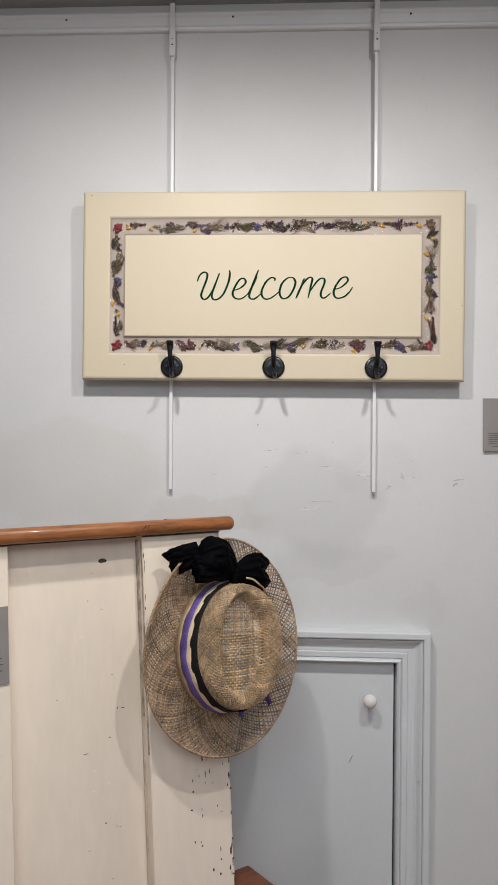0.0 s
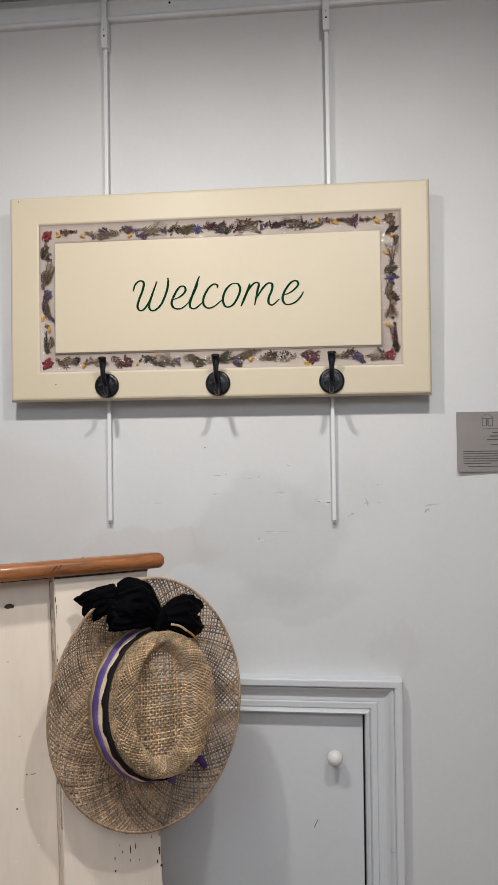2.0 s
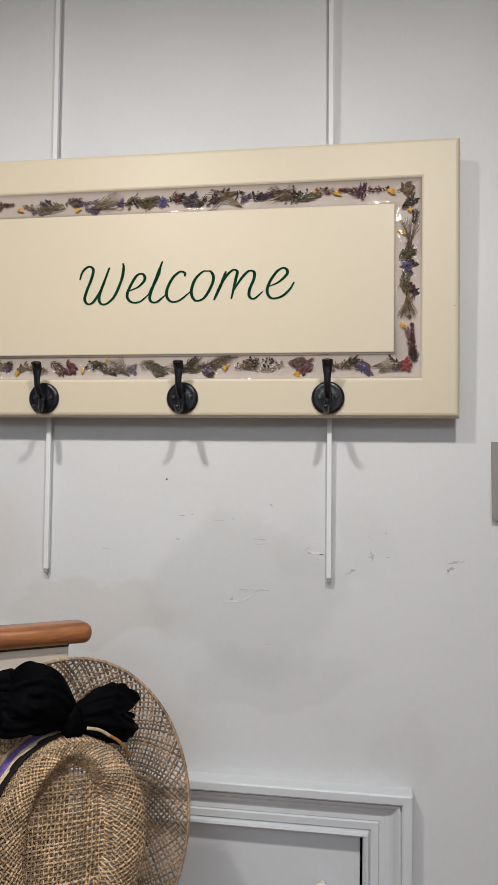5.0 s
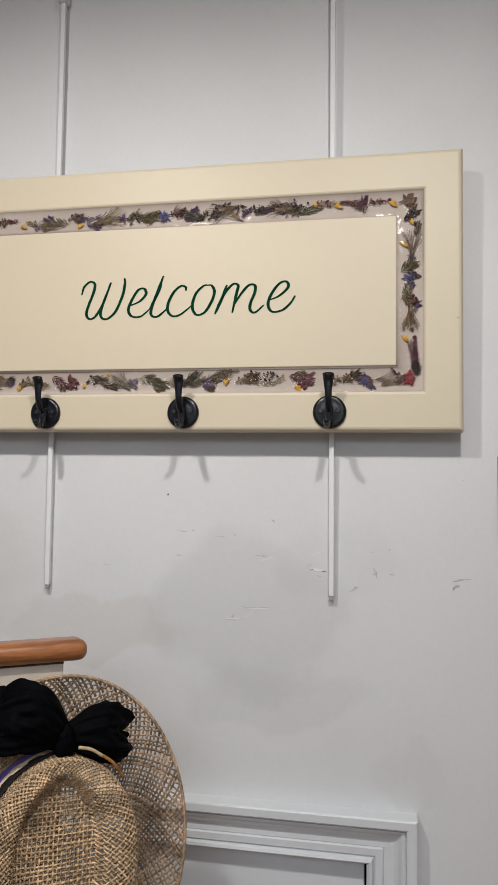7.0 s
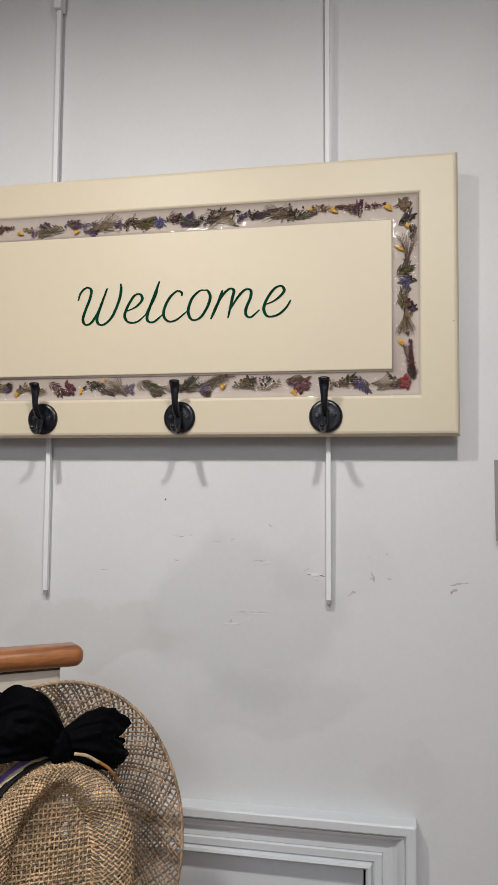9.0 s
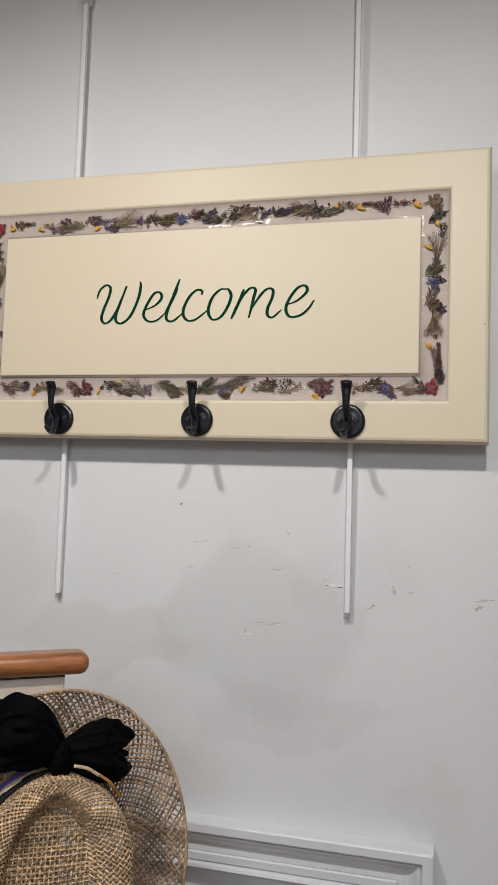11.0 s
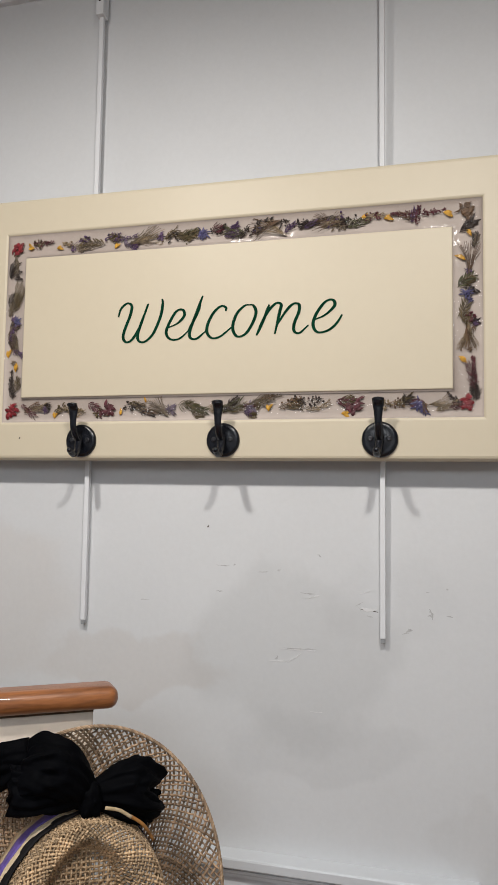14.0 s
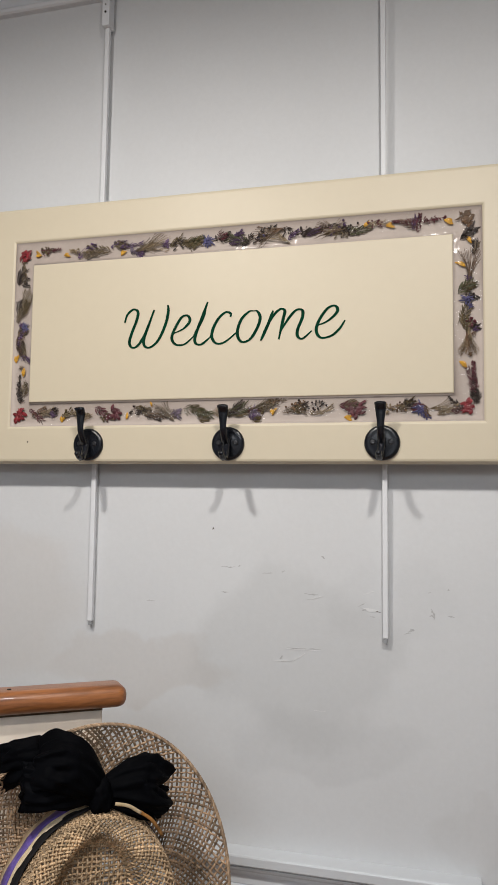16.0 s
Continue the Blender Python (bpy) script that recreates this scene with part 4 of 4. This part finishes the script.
def bias_weave(fn, count, twist, steps, w, h, amp, out, seed, s0=0.0, s1=1.0):
    wv = Weave()
    rnd = random.Random(seed)
    cross = 2 * count * twist / (2 * math.pi)
    for fam in (1, -1):
        for k in range(count):
            a0 = 2 * math.pi * (k + (0.0 if fam > 0 else 0.5)) / count + rnd.gauss(0, 0.0045)
            ww = w * rnd.uniform(0.8, 1.2)
            ph = rnd.uniform(-0.3, 0.3)
            path, norm = [], []
            for i in range(steps + 1):
                s = s0 + (s1 - s0) * i / steps
                a = a0 + fam * twist * s + 0.006 * math.sin(7 * s + 5 * ph)
                n = surface_normal(fn, a, s) * out
                path.append(fn(a, s) + n * (fam * amp * math.sin(math.pi * cross * s)))
                norm.append(n)
            wv.strand(path, norm, ww, h)
    return wv


bias_weave(brim_point, 138, 0.50, 104, 0.00126, 0.0008, 0.0008, 1, 1).done("brim", hat, "open diagonal straw weave", BRIM_STRAW)
bias_weave(crown_side, 96, 0.80, 108, 0.00128, 0.0007, 0.0008, 1, 2).done("crown_side", hat)
bias_weave(crown_ring, 96, 0.42, 60, 0.00118, 0.0007, 0.0008, 1, 6).done("crown_shoulder", hat)
wv = Weave()
rnd = random.Random(3)
for fam in (0, 1):
    lim, other = (OVAL[1] * 0.95, OVAL[2] * 0.95) if fam == 0 else (OVAL[2] * 0.95, OVAL[1] * 0.95)
    c, i = -lim + 0.0015, 0
    while c < lim:
        half = other * math.sqrt(max(0, 1 - (c / lim) ** 2)) * 1.0
        steps = max(4, int(half * 2 / 0.0010))
        path, norm = [], []
        wob = rnd.uniform(0, 6)
        ww = 0.00130 * rnd.uniform(0.75, 1.25)
        for k in range(steps + 1):
            t = -half + 2 * half * k / steps
            cc = c + 0.0006 * math.sin(t * 70 + wob)
            q = crown_top(cc - OVAL[0], t) if fam == 0 else crown_top(t - OVAL[0], cc)
            q.z += (1 if fam else -1) * 0.0009 * math.cos(math.pi * ((t + other * 0.95 - 0.0015) / 0.0045 + i))
            path.append(q)
            norm.append(Vector((0, 0, 1)))
        if len(path) > 4:
            wv.strand(path, norm, ww, 0.0009)
        c += 0.0045
        i += 1
wv.done("crown_top", hat)
# rolled rim and ridge strands
wv = Weave()
for k in range(3):
    path = []
    norm = []
    for i in range(601):
        a = 2 * math.pi * i / 600
        n = surface_normal(brim_point, a, 1.0)
        t = 110 * a + k * 2.1
        q = brim_point(a, 1.0) + n * 0.0011 * math.sin(t)
        q += Vector((math.cos(a), math.sin(a), 0)) * (0.0011 * math.cos(t))
        path.append(q)
        norm.append(n)
    wv.strand(path, norm, 0.0012, 0.0010)
wv.done("rim_braid", hat, "braided straw rim", BRIM_STRAW)


def band_ring(name, s0, s1, off, mat, label, wave=0.0, seed=0, n=160):
    rnd = random.Random(seed)
    ph = rnd.uniform(0, 6)
    bm = bmesh.new()
    rings = []
    for i in range(n):
        a = 2 * math.pi * i / n
        w0 = wave * math.sin(5 * a + ph) + wave * 0.5 * math.sin(11 * a)
        row, edge = [], []
        lift = off * (1 - 0.85 * max(0, math.cos(a - 0.1)) ** 0.7)
        for t in (0, 0.33, 0.67, 1):
            s = s0 + w0 + (s1 - s0) * t - (0.07 * (1 + math.cos(a - 0.9)) * t if seed == 1 else 0)
            s -= 0.80 * max(0, math.cos(a - 0.25)) ** 1.2 * (0.25 + s)
            edge.append(max(0.02, s))
            row.append(bm.verts.new(crown_side(a, max(0.02, s), lift + 0.0012 * math.sin(t * math.pi) + 0.0005 * math.sin(17 * a + 3 * t))))
        inner = [bm.verts.new(crown_side(a, s, lift - 0.0008)) for s in (edge[3], edge[0])]
        rings.append(row + inner)
    for i in range(n):
        a, b = rings[i], rings[(i + 1) % n]
        for k in range(6):
            bm.faces.new((a[k], a[(k + 1) % 6], b[(k + 1) % 6], b[k]))
    part(name, bm, mat, hat, label, True)


band_ring("hat_band", 0.48, 0.78, 0.0034, BAND, "black cloth band", 0.004, 1)
band_ring("ribbon", 0.08, 0.58, 0.0044, RIBBON_CREAM, "cream and gold ribbon", 0.005, 3)
band_ring("ribbon_stripe", 0.25, 0.46, 0.0056, RIBBON_PURPLE, "purple stripe of the ribbon", 0.016, 8)


def bow_loop(name, root, tip, wide, thick, bulge, seed, folds=5, square=0.5, sag=0.0, rag=1.0, gather=0.20):
    """A gathered cloth loop that opens out from the knot, with creases that run to the knot."""
    root, tip = Vector(root), Vector(tip)
    d = tip - root
    out = Vector((0, 0, 1))
    side = d.cross(out).normalized()
    out = side.cross(d).normalized()
    bm = bmesh.new()
    nl, nc = 40, 96
    rings = []
    for i in range(nl + 1):
        t = i / nl
        w = gather + (1 - gather) * math.sin(min(1, t * 1.2) * math.pi / 2) ** 0.85
        if t > 0.82:
            w *= 1 - square * ((t - 0.82) / 0.18) ** 2.2
        row = []
        for k in range(nc):
            b = 2 * math.pi * k / nc
            cb, sb = math.cos(b), math.sin(b)
            crease = 1 - abs(noise.noise(Vector((2.3 * cb + seed, 2.3 * sb, 1.2 * t)))) * 2.2
            fold = 0.20 * math.sin(folds * b + seed + 1.1 * t) + 0.05 * math.sin((2 * folds + 1) * b + 2 * seed - t)
            ns = noise.noise(Vector((3.0 * cb + seed, 3.0 * sb, 4.5 * t))) * 0.30 + noise.noise(Vector((8 * cb, 8 * sb + seed, 11 * t))) * 0.06
            rad = 1 + (fold * (1 - 0.35 * t) + ns + 0.20 * crease - 0.12) * min(1, 0.25 + t)
            end = rag * (0.16 * noise.noise(Vector((seed, 2.2 * cb, 2.2 * sb))) + 0.05 * math.sin(4 * b + seed))
            q = root + d * (t * (1 + end * t))
            q += side * (cb * wide * 0.5 * w * (0.55 + 0.45 * rad)) + out * (sb * thick * 0.5 * w * rad + bulge * math.sin(math.pi * t))
            q.y += sag * math.sin(math.pi * t)
            row.append(bm.verts.new(q))
        rings.append(row)
    for a, b in zip(rings, rings[1:]):
        for k in range(nc):
            bm.faces.new((a[k], a[(k + 1) % nc], b[(k + 1) % nc], b[k]))
    for ring, t in ((rings[0], 0), (rings[-1], 1)):
        mid = sum((v.co for v in ring), Vector()) / nc
        c = bm.verts.new(mid - d * 0.06 * t)
        for k in range(nc):
            bm.faces.new((ring[k], ring[(k + 1) % nc], c))
    return part(name, bm, CLOTH, bow, "", True)


bow = empty("bow", HAT, "large black cloth bow tied on the hat")
bow.parent = hat
bow.matrix_parent_inverse = HAT.inverted()
KNOT = (-0.004, 0.124, 0.034)
bow_loop("bow_loop", KNOT, (-0.072, 0.154, 0.030), 0.060, 0.046, 0.014, 1.3, 2, 0.30, 0.010, 0.5, 0.50)
bow_loop("bow_loop", KNOT, (0.069, 0.118, 0.020), 0.060, 0.040, 0.010, 4.1, 3, 0.10, 0.008, 1.1, 0.32)
bow_loop("bow_tail", (-0.058, 0.160, 0.016), (-0.101, 0.139, -0.014), 0.042, 0.026, 0.010, 7.7, 2, 0.02, 0.004, 0.8, 0.90)
bow_loop("bow_tail", (-0.006, 0.131, 0.040), (-0.080, 0.133, 0.036), 0.046, 0.022, 0.008, 9.2, 2, 0.02, 0.0, 0.5, 0.60)
bow_loop("bow_tail", KNOT, (0.062, 0.108, 0.034), 0.036, 0.022, 0.006, 5.4, 3, 0.06, 0.0, 0.9, 0.40)
bm = bmesh.new()
bmesh.ops.create_uvsphere(bm, u_segments=24, v_segments=16, radius=0.0125, matrix=Matrix.Translation(Vector(KNOT) + Vector((0, -0.004, 0.008))) @ Matrix.Diagonal((1.05, 1.5, 0.9, 1)))
for v in bm.verts:
    v.co += (v.co - Vector(KNOT)) * 0.18 * noise.noise(v.co * 160)
part("knot", bm, CLOTH, bow, "", True)
for pts, mat in ((((0.056, -0.080, 0.006), (0.068, -0.088, 0.012), (0.078, -0.091, 0.014), (0.088, -0.105, 0.012)), RIBBON_DARK), (((0.046, -0.092, -0.004), (0.046, -0.106, -0.007), (0.038, -0.122, -0.009)), RIBBON_PURPLE)):
    bm = bmesh.new()
    tube(bm, spline(pts, 6), 0.0052, 8, 0.22)
    part("ribbon_end", bm, mat, hat, "violet ribbon end", True)
for pts, mat in ((((0.008, 0.115, 0.056), (0.022, 0.112, 0.056), (0.036, 0.104, 0.054)), RIBBON_CREAM), (((0.035, 0.105, 0.053), (0.050, 0.095, 0.050), (0.063, 0.079, 0.045)), RIBBON_GOLD)):
    bm = bmesh.new()
    tube(bm, spline(pts, 6), 0.0017, 8, 0.4)
    part("ribbon_end", bm, mat, hat, "cream and orange ribbon edge", True)
